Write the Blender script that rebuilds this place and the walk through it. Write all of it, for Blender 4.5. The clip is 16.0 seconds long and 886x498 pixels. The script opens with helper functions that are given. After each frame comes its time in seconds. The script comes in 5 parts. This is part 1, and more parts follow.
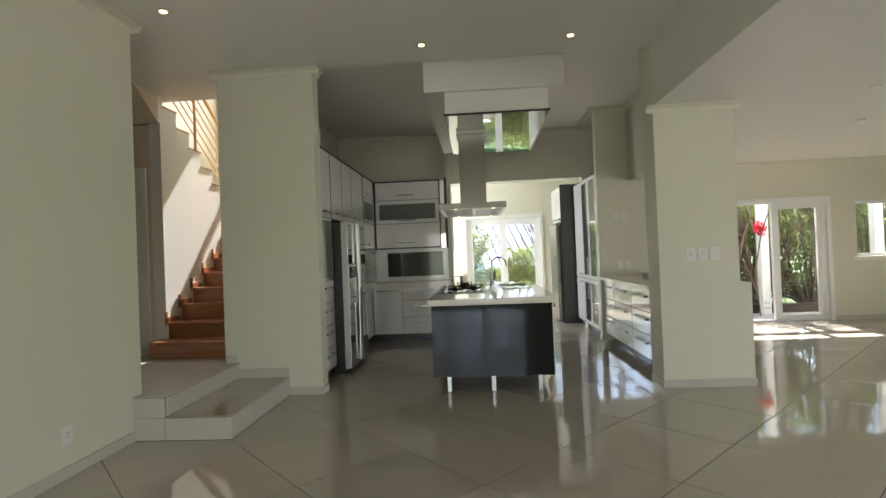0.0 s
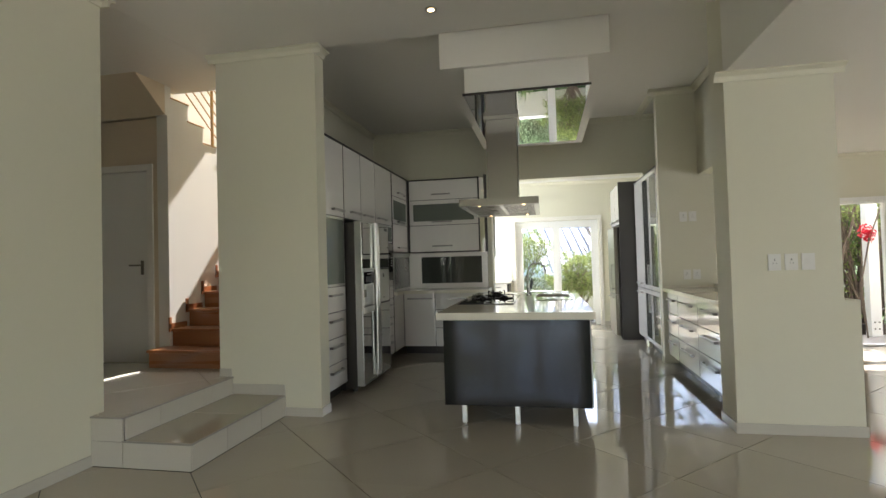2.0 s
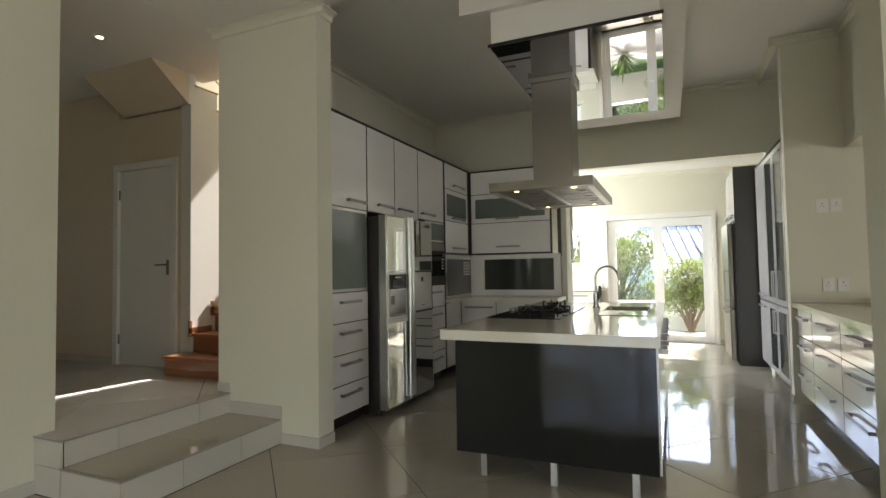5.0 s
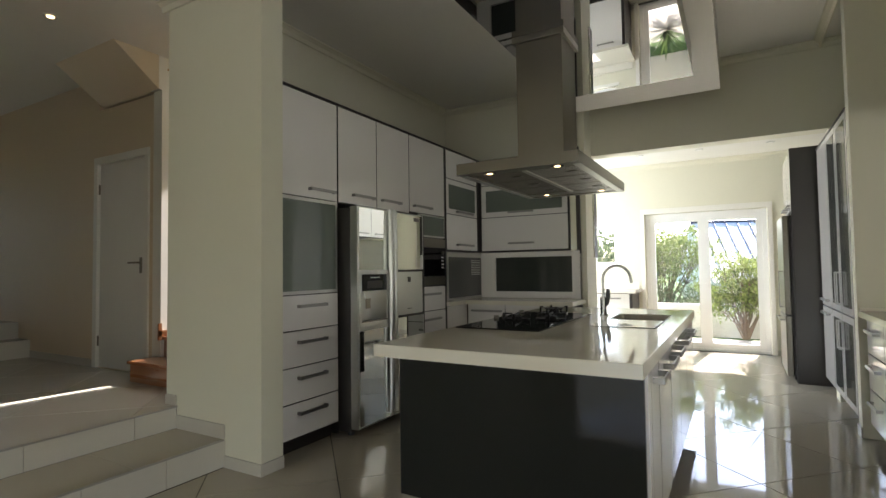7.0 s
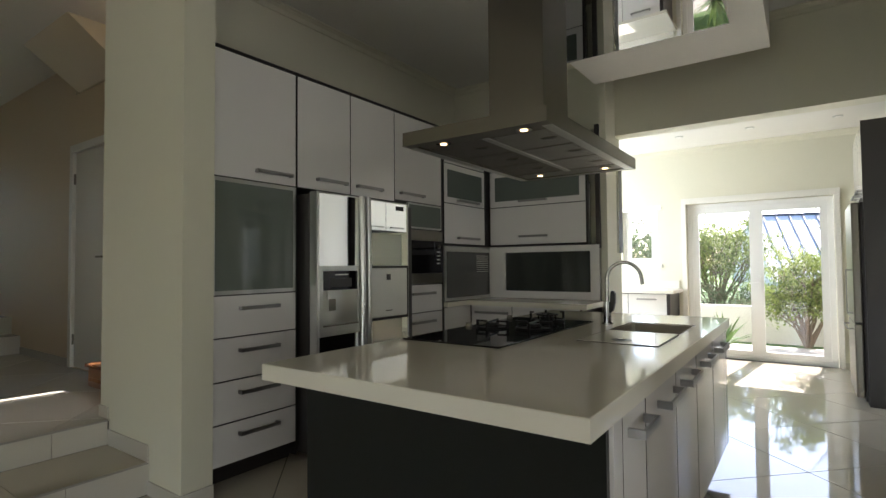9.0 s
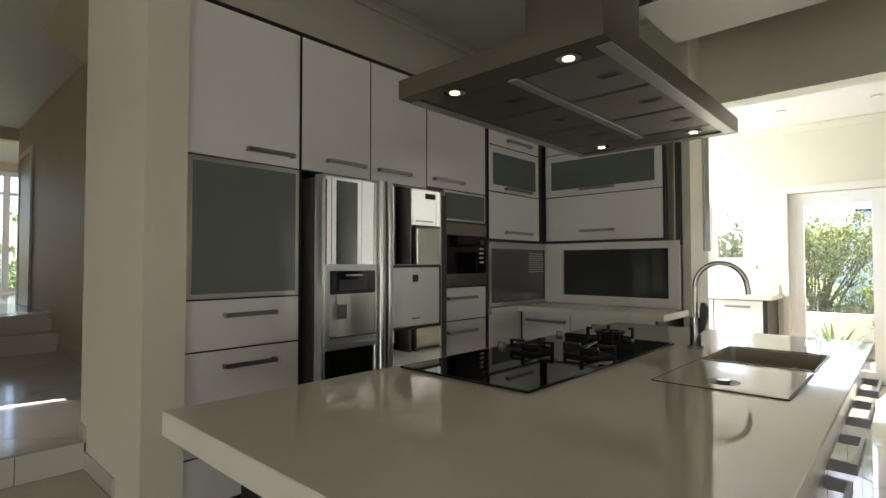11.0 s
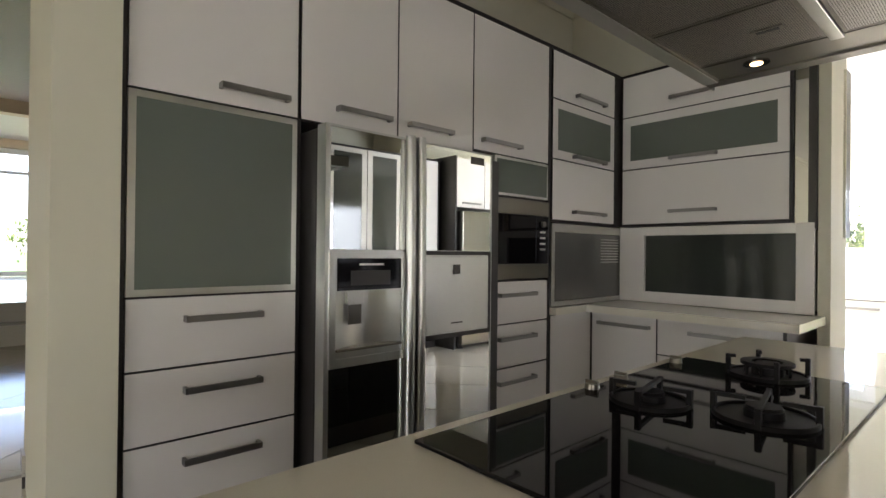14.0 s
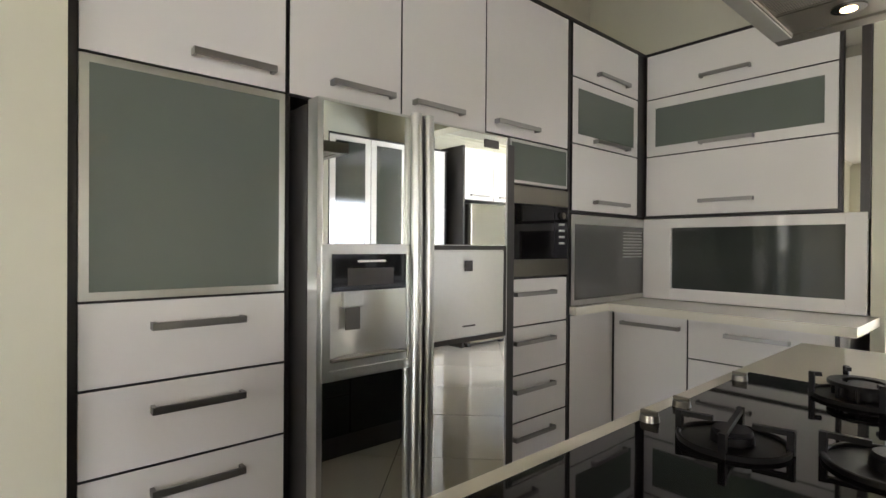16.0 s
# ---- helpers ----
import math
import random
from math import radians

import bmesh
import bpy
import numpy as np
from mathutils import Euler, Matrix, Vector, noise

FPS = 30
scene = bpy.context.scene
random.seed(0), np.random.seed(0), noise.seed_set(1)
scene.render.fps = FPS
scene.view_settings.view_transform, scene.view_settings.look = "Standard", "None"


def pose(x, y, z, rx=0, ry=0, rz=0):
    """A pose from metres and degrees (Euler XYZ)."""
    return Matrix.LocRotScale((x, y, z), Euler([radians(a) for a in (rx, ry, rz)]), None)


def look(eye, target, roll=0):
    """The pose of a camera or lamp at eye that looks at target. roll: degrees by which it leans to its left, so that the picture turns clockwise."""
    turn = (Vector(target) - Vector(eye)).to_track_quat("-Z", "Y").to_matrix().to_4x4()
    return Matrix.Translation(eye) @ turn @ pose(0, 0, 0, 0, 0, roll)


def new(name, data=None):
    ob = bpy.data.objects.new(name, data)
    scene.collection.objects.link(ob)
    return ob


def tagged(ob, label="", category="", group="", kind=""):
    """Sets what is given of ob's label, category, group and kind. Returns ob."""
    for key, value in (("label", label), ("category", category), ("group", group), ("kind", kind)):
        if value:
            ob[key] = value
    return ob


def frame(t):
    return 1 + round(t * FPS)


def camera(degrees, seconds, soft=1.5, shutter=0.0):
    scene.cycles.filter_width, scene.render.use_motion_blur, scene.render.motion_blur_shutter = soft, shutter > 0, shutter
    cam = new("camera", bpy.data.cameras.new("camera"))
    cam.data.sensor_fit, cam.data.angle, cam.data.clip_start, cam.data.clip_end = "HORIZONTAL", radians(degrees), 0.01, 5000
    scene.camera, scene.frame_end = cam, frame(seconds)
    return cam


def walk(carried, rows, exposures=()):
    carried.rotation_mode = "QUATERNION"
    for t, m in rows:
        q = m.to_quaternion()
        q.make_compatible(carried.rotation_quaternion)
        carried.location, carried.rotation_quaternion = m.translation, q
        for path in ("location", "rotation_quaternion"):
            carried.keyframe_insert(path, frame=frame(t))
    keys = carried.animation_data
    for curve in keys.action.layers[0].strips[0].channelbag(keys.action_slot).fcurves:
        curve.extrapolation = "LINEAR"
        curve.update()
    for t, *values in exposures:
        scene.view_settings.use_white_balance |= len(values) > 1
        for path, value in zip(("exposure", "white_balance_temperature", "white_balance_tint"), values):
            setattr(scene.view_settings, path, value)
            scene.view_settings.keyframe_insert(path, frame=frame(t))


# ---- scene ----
cam = camera(81.7, 16.0)
METRES, EYE, TILT, LEAN, TURN = 5.84, 1.416, 0.0, 0.0, 3.1
PATH = [
    (0, (0.052, 0.187, 1.34), (-0.078, 2.183, 1.361), -2.3),
    (0.5, (0.156, 0.407, 1.332), (-0.036, 2.397, 1.361), -2.2),
    (1, (0.252, 0.615, 1.327), (0.008, 2.6, 1.364), -2.0),
    (1.5, (0.345, 0.809, 1.32), (0.023, 2.782, 1.363), -1.8),
    (2, (0.427, 1.014, 1.312), (0.036, 2.975, 1.364), -1.6),
    (2.5, (0.504, 1.2, 1.311), (0.049, 3.147, 1.362), -1.5),
    (3, (0.588, 1.398, 1.31), (0.044, 3.322, 1.364), -1.4),
    (3.5, (0.694, 1.584, 1.304), (0.072, 3.484, 1.362), -1.4),
    (4, (0.752, 1.785, 1.303), (0.061, 3.661, 1.367), -1.3),
    (4.5, (0.78, 1.968, 1.275), (0.03, 3.82, 1.349), -1.1),
    (7, (1.072, 2.972, 1.265), (0.08, 4.706, 1.345), -0.8),
    (7.5, (1.098, 3.197, 1.276), (0.077, 4.915, 1.352), -0.6),
    (8, (1.132, 3.406, 1.257), (0.077, 5.103, 1.333), -0.6),
    (8.5, (1.172, 3.598, 1.262), (0.066, 5.263, 1.336), -0.5),
    (9, (1.173, 3.781, 1.263), (0.019, 5.413, 1.329), -0.5),
    (11.5, (0.816, 4.579, 1.273), (-0.572, 6.017, 1.329), -0.0),
    (12, (0.727, 4.68, 1.274), (-0.685, 6.095, 1.324), -0.0),
    (12.5, (0.638, 4.787, 1.268), (-0.801, 6.176, 1.317), 0.1),
    (13, (0.543, 4.889, 1.253), (-0.921, 6.251, 1.3), 0.2),
    (13.5, (0.447, 4.978, 1.256), (-1.036, 6.32, 1.285), 0.3),
    (14, (0.342, 5.056, 1.265), (-1.145, 6.394, 1.276), 0.6),
    (14.5, (0.272, 5.102, 1.258), (-1.215, 6.439, 1.262), 0.5),
    (15, (0.212, 5.156, 1.254), (-1.28, 6.487, 1.253), 0.6),
    (15.5, (0.158, 5.2, 1.255), (-1.337, 6.528, 1.241), 0.6),
    (16, (0.122, 5.231, 1.265), (-1.38, 6.551, 1.254), 0.4),
]
walk(cam, [(t, look(eye, target, roll)) for t, eye, target, roll in PATH], [(0, 2.36, 6250, 13), (4.5, 2.42, 6350, 14), (7, 2.3, 6350, 14), (9, 2.1, 6250, 14), (11.5, 2.36, 6450, 17), (14, 2.9, 6350, 20), (15, 3.3, 6300, 20), (16, 3.55, 6250, 20)])

# ---- light ----
world = bpy.data.worlds.new("world")
scene.world = world
world.use_nodes = True
sky = world.node_tree.nodes.new("ShaderNodeTexSky")
sky.sky_type, sky.sun_disc = "NISHITA", False
sky.sun_elevation, sky.sun_rotation = radians(48), radians(3)
sky.air_density, sky.dust_density = 1.0, 1.2
world.node_tree.links.new(sky.outputs[0], world.node_tree.nodes["Background"].inputs[0])
world.node_tree.nodes["Background"].inputs[1].default_value = 0.15
sun_data = bpy.data.lights.new("sun", "SUN")
sun_data.energy, sun_data.angle, sun_data.color = 5.0, radians(0.6), (1.0, 0.95, 0.87)
sun = new("sun", sun_data)
sun.matrix_world = look((0, 0, 0), (-0.12, -1.0, -1.12))



def window_light(name, at, target, width, height, power, color=(0.93, 0.96, 1.0)):
    """An area lamp for the sky's light through a wide opening, mostly an added one."""
    d = bpy.data.lights.new(name, "AREA")
    d.shape, d.size, d.size_y, d.energy, d.color = "RECTANGLE", width, height, power, color
    new(name, d).matrix_world = look(at, target)


# East and south openings are unseen; their lamps are added to brighten the rooms.
window_light("added_east_light", (7.9, 1.1, 1.15), (3.0, 4.4, 1.5), 6.9, 2.0, 22, (0.98, 0.97, 0.93))
window_light("added_south_light", (-0.3, -3.12, 1.15), (-0.3, 5, 1.6), 3.0, 2.0, 9, (1.0, 0.96, 0.88))
# Lamp of an unseen side window, added to brighten the scullery.
window_light("added_scullery_light", (-2.24, 10.2, 1.6), (2.0, 10.2, 1.4), 1.5, 1.1, 22, (0.86, 0.94, 1.0))
window_light("stair_window_light", (-3.6, 8.95, 4.6), (-3.6, 4.5, 0.8), 1.3, 2.4, 7, (1.0, 0.93, 0.82))

# ---- materials ----
def material(name, color, rough=0.5, metal=0.0, spots=0.0, grain=0.0, scale=6.0, bump=0.0, bump_scale=60.0, coat=0.0, vary=0.0, stretch=(1, 1, 1), spec=0.5):
    """Colour with broad stains, fine grain and relief."""
    m = bpy.data.materials.new(name)
    m.use_nodes = True
    nt = m.node_tree
    b = nt.nodes["Principled BSDF"]
    b.inputs["Roughness"].default_value, b.inputs["Metallic"].default_value = rough, metal
    b.inputs["Coat Weight"].default_value = coat
    b.inputs["Specular IOR Level"].default_value = spec
    tc = nt.nodes.new("ShaderNodeTexCoord")
    mp = nt.nodes.new("ShaderNodeMapping")
    mp.inputs["Scale"].default_value = stretch
    nt.links.new(tc.outputs["Object"], mp.inputs[0])
    n1 = nt.nodes.new("ShaderNodeTexNoise")
    n1.inputs["Scale"].default_value, n1.inputs["Detail"].default_value = scale * 0.25, 3
    n2 = nt.nodes.new("ShaderNodeTexNoise")
    n2.inputs["Scale"].default_value, n2.inputs["Detail"].default_value = scale * 8, 4
    for n in (n1, n2):
        nt.links.new(mp.outputs[0], n.inputs["Vector"])
    add = nt.nodes.new("ShaderNodeMath")
    add.operation = "MULTIPLY_ADD"
    nt.links.new(n1.outputs["Fac"], add.inputs[0])
    add.inputs[1].default_value = spots
    add.inputs[2].default_value = 1 - spots * 0.5 - grain * 0.5
    add2 = nt.nodes.new("ShaderNodeMath")
    add2.operation = "MULTIPLY_ADD"
    nt.links.new(n2.outputs["Fac"], add2.inputs[0])
    add2.inputs[1].default_value = grain
    nt.links.new(add.outputs[0], add2.inputs[2])
    last = add2.outputs[0]
    if vary:
        info = nt.nodes.new("ShaderNodeObjectInfo")
        v = nt.nodes.new("ShaderNodeMath")
        v.operation = "MULTIPLY_ADD"
        v.inputs[1].default_value, v.inputs[2].default_value = vary, 1 - vary / 2
        nt.links.new(info.outputs["Random"], v.inputs[0])
        w = nt.nodes.new("ShaderNodeMath")
        w.operation = "MULTIPLY"
        nt.links.new(last, w.inputs[0])
        nt.links.new(v.outputs[0], w.inputs[1])
        last = w.outputs[0]
    mul = nt.nodes.new("ShaderNodeVectorMath")
    mul.operation = "SCALE"
    mul.inputs[0].default_value = color
    nt.links.new(last, mul.inputs["Scale"])
    nt.links.new(mul.outputs[0], b.inputs["Base Color"])
    rr = nt.nodes.new("ShaderNodeMath")
    rr.operation = "MULTIPLY_ADD"
    nt.links.new(n1.outputs["Fac"], rr.inputs[0])
    rr.inputs[1].default_value, rr.inputs[2].default_value = rough * 0.3, rough * 0.85
    nt.links.new(rr.outputs[0], b.inputs["Roughness"])
    if bump:
        n3 = nt.nodes.new("ShaderNodeTexNoise")
        n3.inputs["Scale"].default_value, n3.inputs["Detail"].default_value = bump_scale, 5
        nt.links.new(mp.outputs[0], n3.inputs["Vector"])
        bp = nt.nodes.new("ShaderNodeBump")
        bp.inputs["Strength"].default_value, bp.inputs["Distance"].default_value = bump, 0.003
        nt.links.new(n3.outputs["Fac"], bp.inputs["Height"])
        nt.links.new(bp.outputs[0], b.inputs["Normal"])
    return m


def glass(name, color=(1, 1, 1), rough=0.0):
    m = bpy.data.materials.new(name)
    m.use_nodes = True
    nt = m.node_tree
    out = nt.nodes["Material Output"]
    tr = nt.nodes.new("ShaderNodeBsdfTransparent")
    tr.inputs[0].default_value = (*color, 1)
    gl = nt.nodes.new("ShaderNodeBsdfGlossy")
    gl.inputs["Roughness"].default_value = rough
    fr = nt.nodes.new("ShaderNodeFresnel")
    fr.inputs[0].default_value = 1.35
    mx = nt.nodes.new("ShaderNodeMixShader")
    nt.links.new(fr.outputs[0], mx.inputs[0])
    nt.links.new(tr.outputs[0], mx.inputs[1])
    nt.links.new(gl.outputs[0], mx.inputs[2])
    nt.links.new(mx.outputs[0], out.inputs[0])
    return m


def glow(name, color, strength):
    m = bpy.data.materials.new(name)
    m.use_nodes = True
    b = m.node_tree.nodes["Principled BSDF"]
    b.inputs["Base Color"].default_value = (*color, 1)
    b.inputs["Emission Color"].default_value = (*color, 1)
    b.inputs["Emission Strength"].default_value = strength
    return m


def mesh_sheet(name, color, pitch=0.005):
    """Pressed metal with rows of small dark holes."""
    m = bpy.data.materials.new(name)
    m.use_nodes = True
    nt = m.node_tree
    b = nt.nodes["Principled BSDF"]
    b.inputs["Roughness"].default_value, b.inputs["Metallic"].default_value = 0.45, 0.85
    tc, v, r = nt.nodes.new("ShaderNodeTexCoord"), nt.nodes.new("ShaderNodeTexVoronoi"), nt.nodes.new("ShaderNodeValToRGB")
    v.inputs["Scale"].default_value, v.inputs["Randomness"].default_value = 1 / pitch, 0.0
    r.color_ramp.elements[0].position, r.color_ramp.elements[0].color = 0.28, (0.09, 0.085, 0.08, 1)
    r.color_ramp.elements[1].position, r.color_ramp.elements[1].color = 0.40, (*color, 1)
    nt.links.new(tc.outputs["Object"], v.inputs["Vector"])
    nt.links.new(v.outputs["Distance"], r.inputs[0])
    nt.links.new(r.outputs[0], b.inputs["Base Color"])
    return m


def foliage(name, color, color2):
    m = bpy.data.materials.new(name)
    m.use_nodes = True
    nt = m.node_tree
    b = nt.nodes["Principled BSDF"]
    g = nt.nodes.new("ShaderNodeNewGeometry")
    r = nt.nodes.new("ShaderNodeValToRGB")
    r.color_ramp.elements[0].color, r.color_ramp.elements[1].color = (*color, 1), (*color2, 1)
    nt.links.new(g.outputs["Random Per Island"], r.inputs[0])
    nt.links.new(r.outputs[0], b.inputs["Base Color"])
    b.inputs["Roughness"].default_value = 0.55
    tl = nt.nodes.new("ShaderNodeBsdfTranslucent")
    nt.links.new(r.outputs[0], tl.inputs[0])
    mx = nt.nodes.new("ShaderNodeMixShader")
    mx.inputs[0].default_value = 0.45
    nt.links.new(b.outputs[0], mx.inputs[1])
    nt.links.new(tl.outputs[0], mx.inputs[2])
    nt.links.new(mx.outputs[0], nt.nodes["Material Output"].inputs[0])
    return m


PAINT = material("wall_paint", (0.69, 0.665, 0.535), 0.55, spots=0.05, grain=0.03, scale=3, bump=0.12, bump_scale=180)
# Wall paint tinted warm: light bounced off the wooden stairs, put into the colour.
HALL_BOUNCE = material("hall_paint_warm_bounce", (0.64, 0.535, 0.385), 0.55, spots=0.06, grain=0.03, scale=3, bump=0.12, bump_scale=180)
CEIL = material("ceiling_paint", (0.74, 0.72, 0.66), 0.5, spots=0.05, grain=0.02, scale=2, bump=0.08, bump_scale=120)
TRIM = material("trim_paint", (0.76, 0.74, 0.68), 0.4, spots=0.04, grain=0.02, scale=5)
WHITE = material("white_gloss", (0.82, 0.79, 0.765), 0.10, spots=0.03, grain=0.01, scale=4, coat=0.6)
EDGE = material("dark_edge", (0.022, 0.018, 0.017), 0.35, spots=0.2, grain=0.1, scale=8)
DARK = material("dark_gloss_panel", (0.018, 0.0195, 0.0185), 0.06, spots=0.2, grain=0.1, scale=5, spec=0.27)
STONE = material("white_quartz", (0.80, 0.76, 0.655), 0.05, spots=0.03, grain=0.07, scale=40)
STEEL = material("brushed_steel", (0.205, 0.19, 0.16), 0.30, 1.0, spots=0.04, grain=0.03, scale=3)
HANDLE = material("handle_steel", (0.33, 0.32, 0.31), 0.36, 1.0, spots=0.05, grain=0.08, scale=20)
CHROME = material("polished_chrome", (0.42, 0.41, 0.39), 0.07, 1.0, spots=0.03)
FRIDGE = material("mirror_steel", (0.62, 0.63, 0.60), 0.012, 1.0, spots=0.03, grain=0.01, scale=3)
SATIN = material("satin_silver", (0.60, 0.60, 0.57), 0.34, 1.0, spots=0.04, grain=0.05, scale=6)
GREYP = material("grey_metal_side", (0.055, 0.05, 0.047), 0.38, 0.3, spots=0.1, grain=0.08, scale=6)
FROST = material("frosted_glass", (0.158, 0.180, 0.155), 0.045, spots=0.06, grain=0.02, scale=2, spec=0.35)
FROSTD = material("dark_frosted_glass", (0.045, 0.05, 0.045), 0.07, spots=0.06, grain=0.02, scale=2)
BLACKG = material("black_glass", (0.006, 0.005, 0.006), 0.03, spots=0.2, scale=3, spec=0.28)
IRON = material("cast_iron", (0.010, 0.009, 0.009), 0.38, spots=0.2, grain=0.2, scale=20, bump=0.15, bump_scale=200, spec=0.15)
TILE = material("porcelain_tile", (0.46, 0.415, 0.34), 0.045, spots=0.07, grain=0.05, scale=7, vary=0.05, coat=0.3)
STEPT = material("step_tile", (0.56, 0.53, 0.46), 0.13, spots=0.08, grain=0.05, scale=9, vary=0.05)
NOSE = material("step_edge_trim", (0.30, 0.28, 0.25), 0.4, spots=0.1, grain=0.1, scale=20)
GROUT = material("grout", (0.05, 0.045, 0.04), 0.8, spots=0.2, grain=0.2, scale=20)
WOOD = material("stair_wood", (0.31, 0.125, 0.050), 0.28, spots=0.3, grain=0.4, scale=4, stretch=(1, 12, 12), bump=0.05, bump_scale=60, coat=0.3)
BRASS = material("rail_metal", (0.45, 0.28, 0.11), 0.35, 0.8, spots=0.1, grain=0.1, scale=10)
UPVC = material("window_frame_white", (0.80, 0.80, 0.78), 0.3, spots=0.03, grain=0.01, scale=6)
PANE = glass("window_glass")
BLACK = material("black_plastic", (0.012, 0.012, 0.013), 0.35, spots=0.1, grain=0.1, scale=20)
PLATE = material("socket_plastic", (0.78, 0.77, 0.73), 0.3, spots=0.03, grain=0.01, scale=20)
MIRROR = material("smoked_mirror", (0.33, 0.33, 0.33), 0.01, 1.0)
BOWL = material("sink_steel", (0.50, 0.44, 0.36), 0.45, 0.0, spots=0.1, grain=0.1, scale=10)
SHUT = material("shutter_glass", (0.20, 0.20, 0.19), 0.22, 0.55, spots=0.05, grain=0.03, scale=5)
BULB = glow("bulb", (1.0, 0.66, 0.30), 1.6)
LAWN = material("lawn", (0.075, 0.14, 0.03), 0.9, spots=0.5, grain=0.7, scale=4, bump=1.0, bump_scale=90)
PAVE = material("paving", (0.42, 0.38, 0.33), 0.7, spots=0.25, grain=0.25, scale=6, bump=0.3, bump_scale=50)
PLASTER = material("outer_plaster", (0.66, 0.63, 0.58), 0.8, spots=0.2, grain=0.1, scale=3, bump=0.4, bump_scale=60)
ROOFM = material("roof_metal", (0.47, 0.49, 0.56), 0.45, 0.2, spots=0.2, grain=0.15, scale=3)
BARK = material("bark", (0.16, 0.12, 0.09), 0.9, spots=0.4, grain=0.5, scale=8, bump=0.8, bump_scale=30)
LEAF = foliage("leaves", (0.035, 0.07, 0.02), (0.22, 0.32, 0.09))
LEAF2 = foliage("yellow_green_leaves", (0.06, 0.085, 0.02), (0.32, 0.38, 0.12))
LEAF3 = foliage("grey_green_leaves", (0.06, 0.085, 0.04), (0.16, 0.19, 0.10))
PETAL = foliage("petals", (0.55, 0.01, 0.02), (0.75, 0.03, 0.06))
TIMBER = material("dark_timber", (0.05, 0.035, 0.025), 0.6, spots=0.3, grain=0.3, scale=8)
DOORP = material("door_paint", (0.74, 0.73, 0.68), 0.3, spots=0.03, grain=0.01, scale=4)
OAK = material("oak_frame", (0.42, 0.27, 0.12), 0.4, spots=0.15, grain=0.3, scale=6, stretch=(8, 8, 1))


# ---- building helpers ----
def box(bm, x0, x1, y0, y1, z0, z1, bevel=0.0):
    vs = [bm.verts.new(p) for p in ((x0, y0, z0), (x1, y0, z0), (x1, y1, z0), (x0, y1, z0), (x0, y0, z1), (x1, y0, z1), (x1, y1, z1), (x0, y1, z1))]
    fs = [bm.faces.new([vs[i] for i in q]) for q in ((3, 2, 1, 0), (4, 5, 6, 7), (0, 1, 5, 4), (1, 2, 6, 5), (2, 3, 7, 6), (3, 0, 4, 7))]
    if bevel:
        edges = {e for f in fs for e in f.edges}
        bmesh.ops.bevel(bm, geom=list(edges), offset=bevel, segments=2, affect="EDGES", profile=0.6)
    return bm


def boxes(*rows, bevel=0.0):
    bm = bmesh.new()
    for r in rows:
        box(bm, *r, bevel=bevel)
    return bm


def rod(bm, a, b, r, sides=12, r2=None):
    a, b = Vector(a), Vector(b)
    d = b - a
    m = Matrix.Translation((a + b) / 2) @ d.to_track_quat("Z", "Y").to_matrix().to_4x4()
    bmesh.ops.create_cone(bm, cap_ends=True, segments=sides, radius1=r, radius2=r if r2 is None else r2, depth=d.length, matrix=m)
    return bm


def tube(bm, points, r, sides=10):
    """A round tube through points."""
    points = [Vector(p) for p in points]
    rings = []
    side = None
    for i, p in enumerate(points):
        d = (points[min(i + 1, len(points) - 1)] - points[max(i - 1, 0)]).normalized()
        if side is None:
            side = d.orthogonal().normalized()
        side = (side - d * side.dot(d)).normalized()
        up = d.cross(side)
        rings.append([bm.verts.new(p + (side * math.cos(a) + up * math.sin(a)) * r) for a in (2 * math.pi * k / sides for k in range(sides))])
    for a, b in zip(rings, rings[1:]):
        for k in range(sides):
            bm.faces.new((a[k], a[(k + 1) % sides], b[(k + 1) % sides], b[k]))
    bm.faces.new(rings[0][::-1])
    bm.faces.new(rings[-1])
    return bm


def prism(bm, outline, axis, v0, v1):
    """An outline of pairs pushed along an axis: the pairs are the other two coordinates in order."""
    def at(p, v):
        return {"x": (v, p[0], p[1]), "y": (p[0], v, p[1]), "z": (p[0], p[1], v)}[axis]
    a = [bm.verts.new(at(p, v0)) for p in outline]
    b = [bm.verts.new(at(p, v1)) for p in outline]
    n = len(a)
    for k in range(n):
        bm.faces.new((a[k], a[(k + 1) % n], b[(k + 1) % n], b[k]))
    bm.faces.new(a[::-1])
    bm.faces.new(b)
    bmesh.ops.recalc_face_normals(bm, faces=bm.faces[:])
    return bm


def part(name, bm, mat, parent=None, label="", smooth=False):
    me = bpy.data.meshes.new(name)
    bmesh.ops.recalc_face_normals(bm, faces=bm.faces[:])
    bm.to_mesh(me)
    bm.free()
    me.materials.append(mat)
    if smooth:
        for p in me.polygons:
            p.use_smooth = True
        me.set_sharp_from_angle(angle=radians(35))
    ob = new(name, me)
    if parent:
        ob.parent = parent
        ob.matrix_parent_inverse = parent.matrix_world.inverted()
    return tagged(ob, label)


def thing(name, at, label, category, group=""):
    ob = new(name)
    ob.location = at
    ob.empty_display_size = 0.1
    bpy.context.view_layer.update()
    return tagged(ob, label, category, group)


def structure(name, bm, mat, label="", smooth=False):
    return tagged(part(name, bm, mat, None, label, smooth), kind="structure")


# ---- the house ----
CL, CK, CR = 3.26, 3.38, 2.66       # ceilings: living room and hall, kitchen, side room
LAND, MID = 0.336, 0.182
XW = -2.63                          # long wall beside the living room

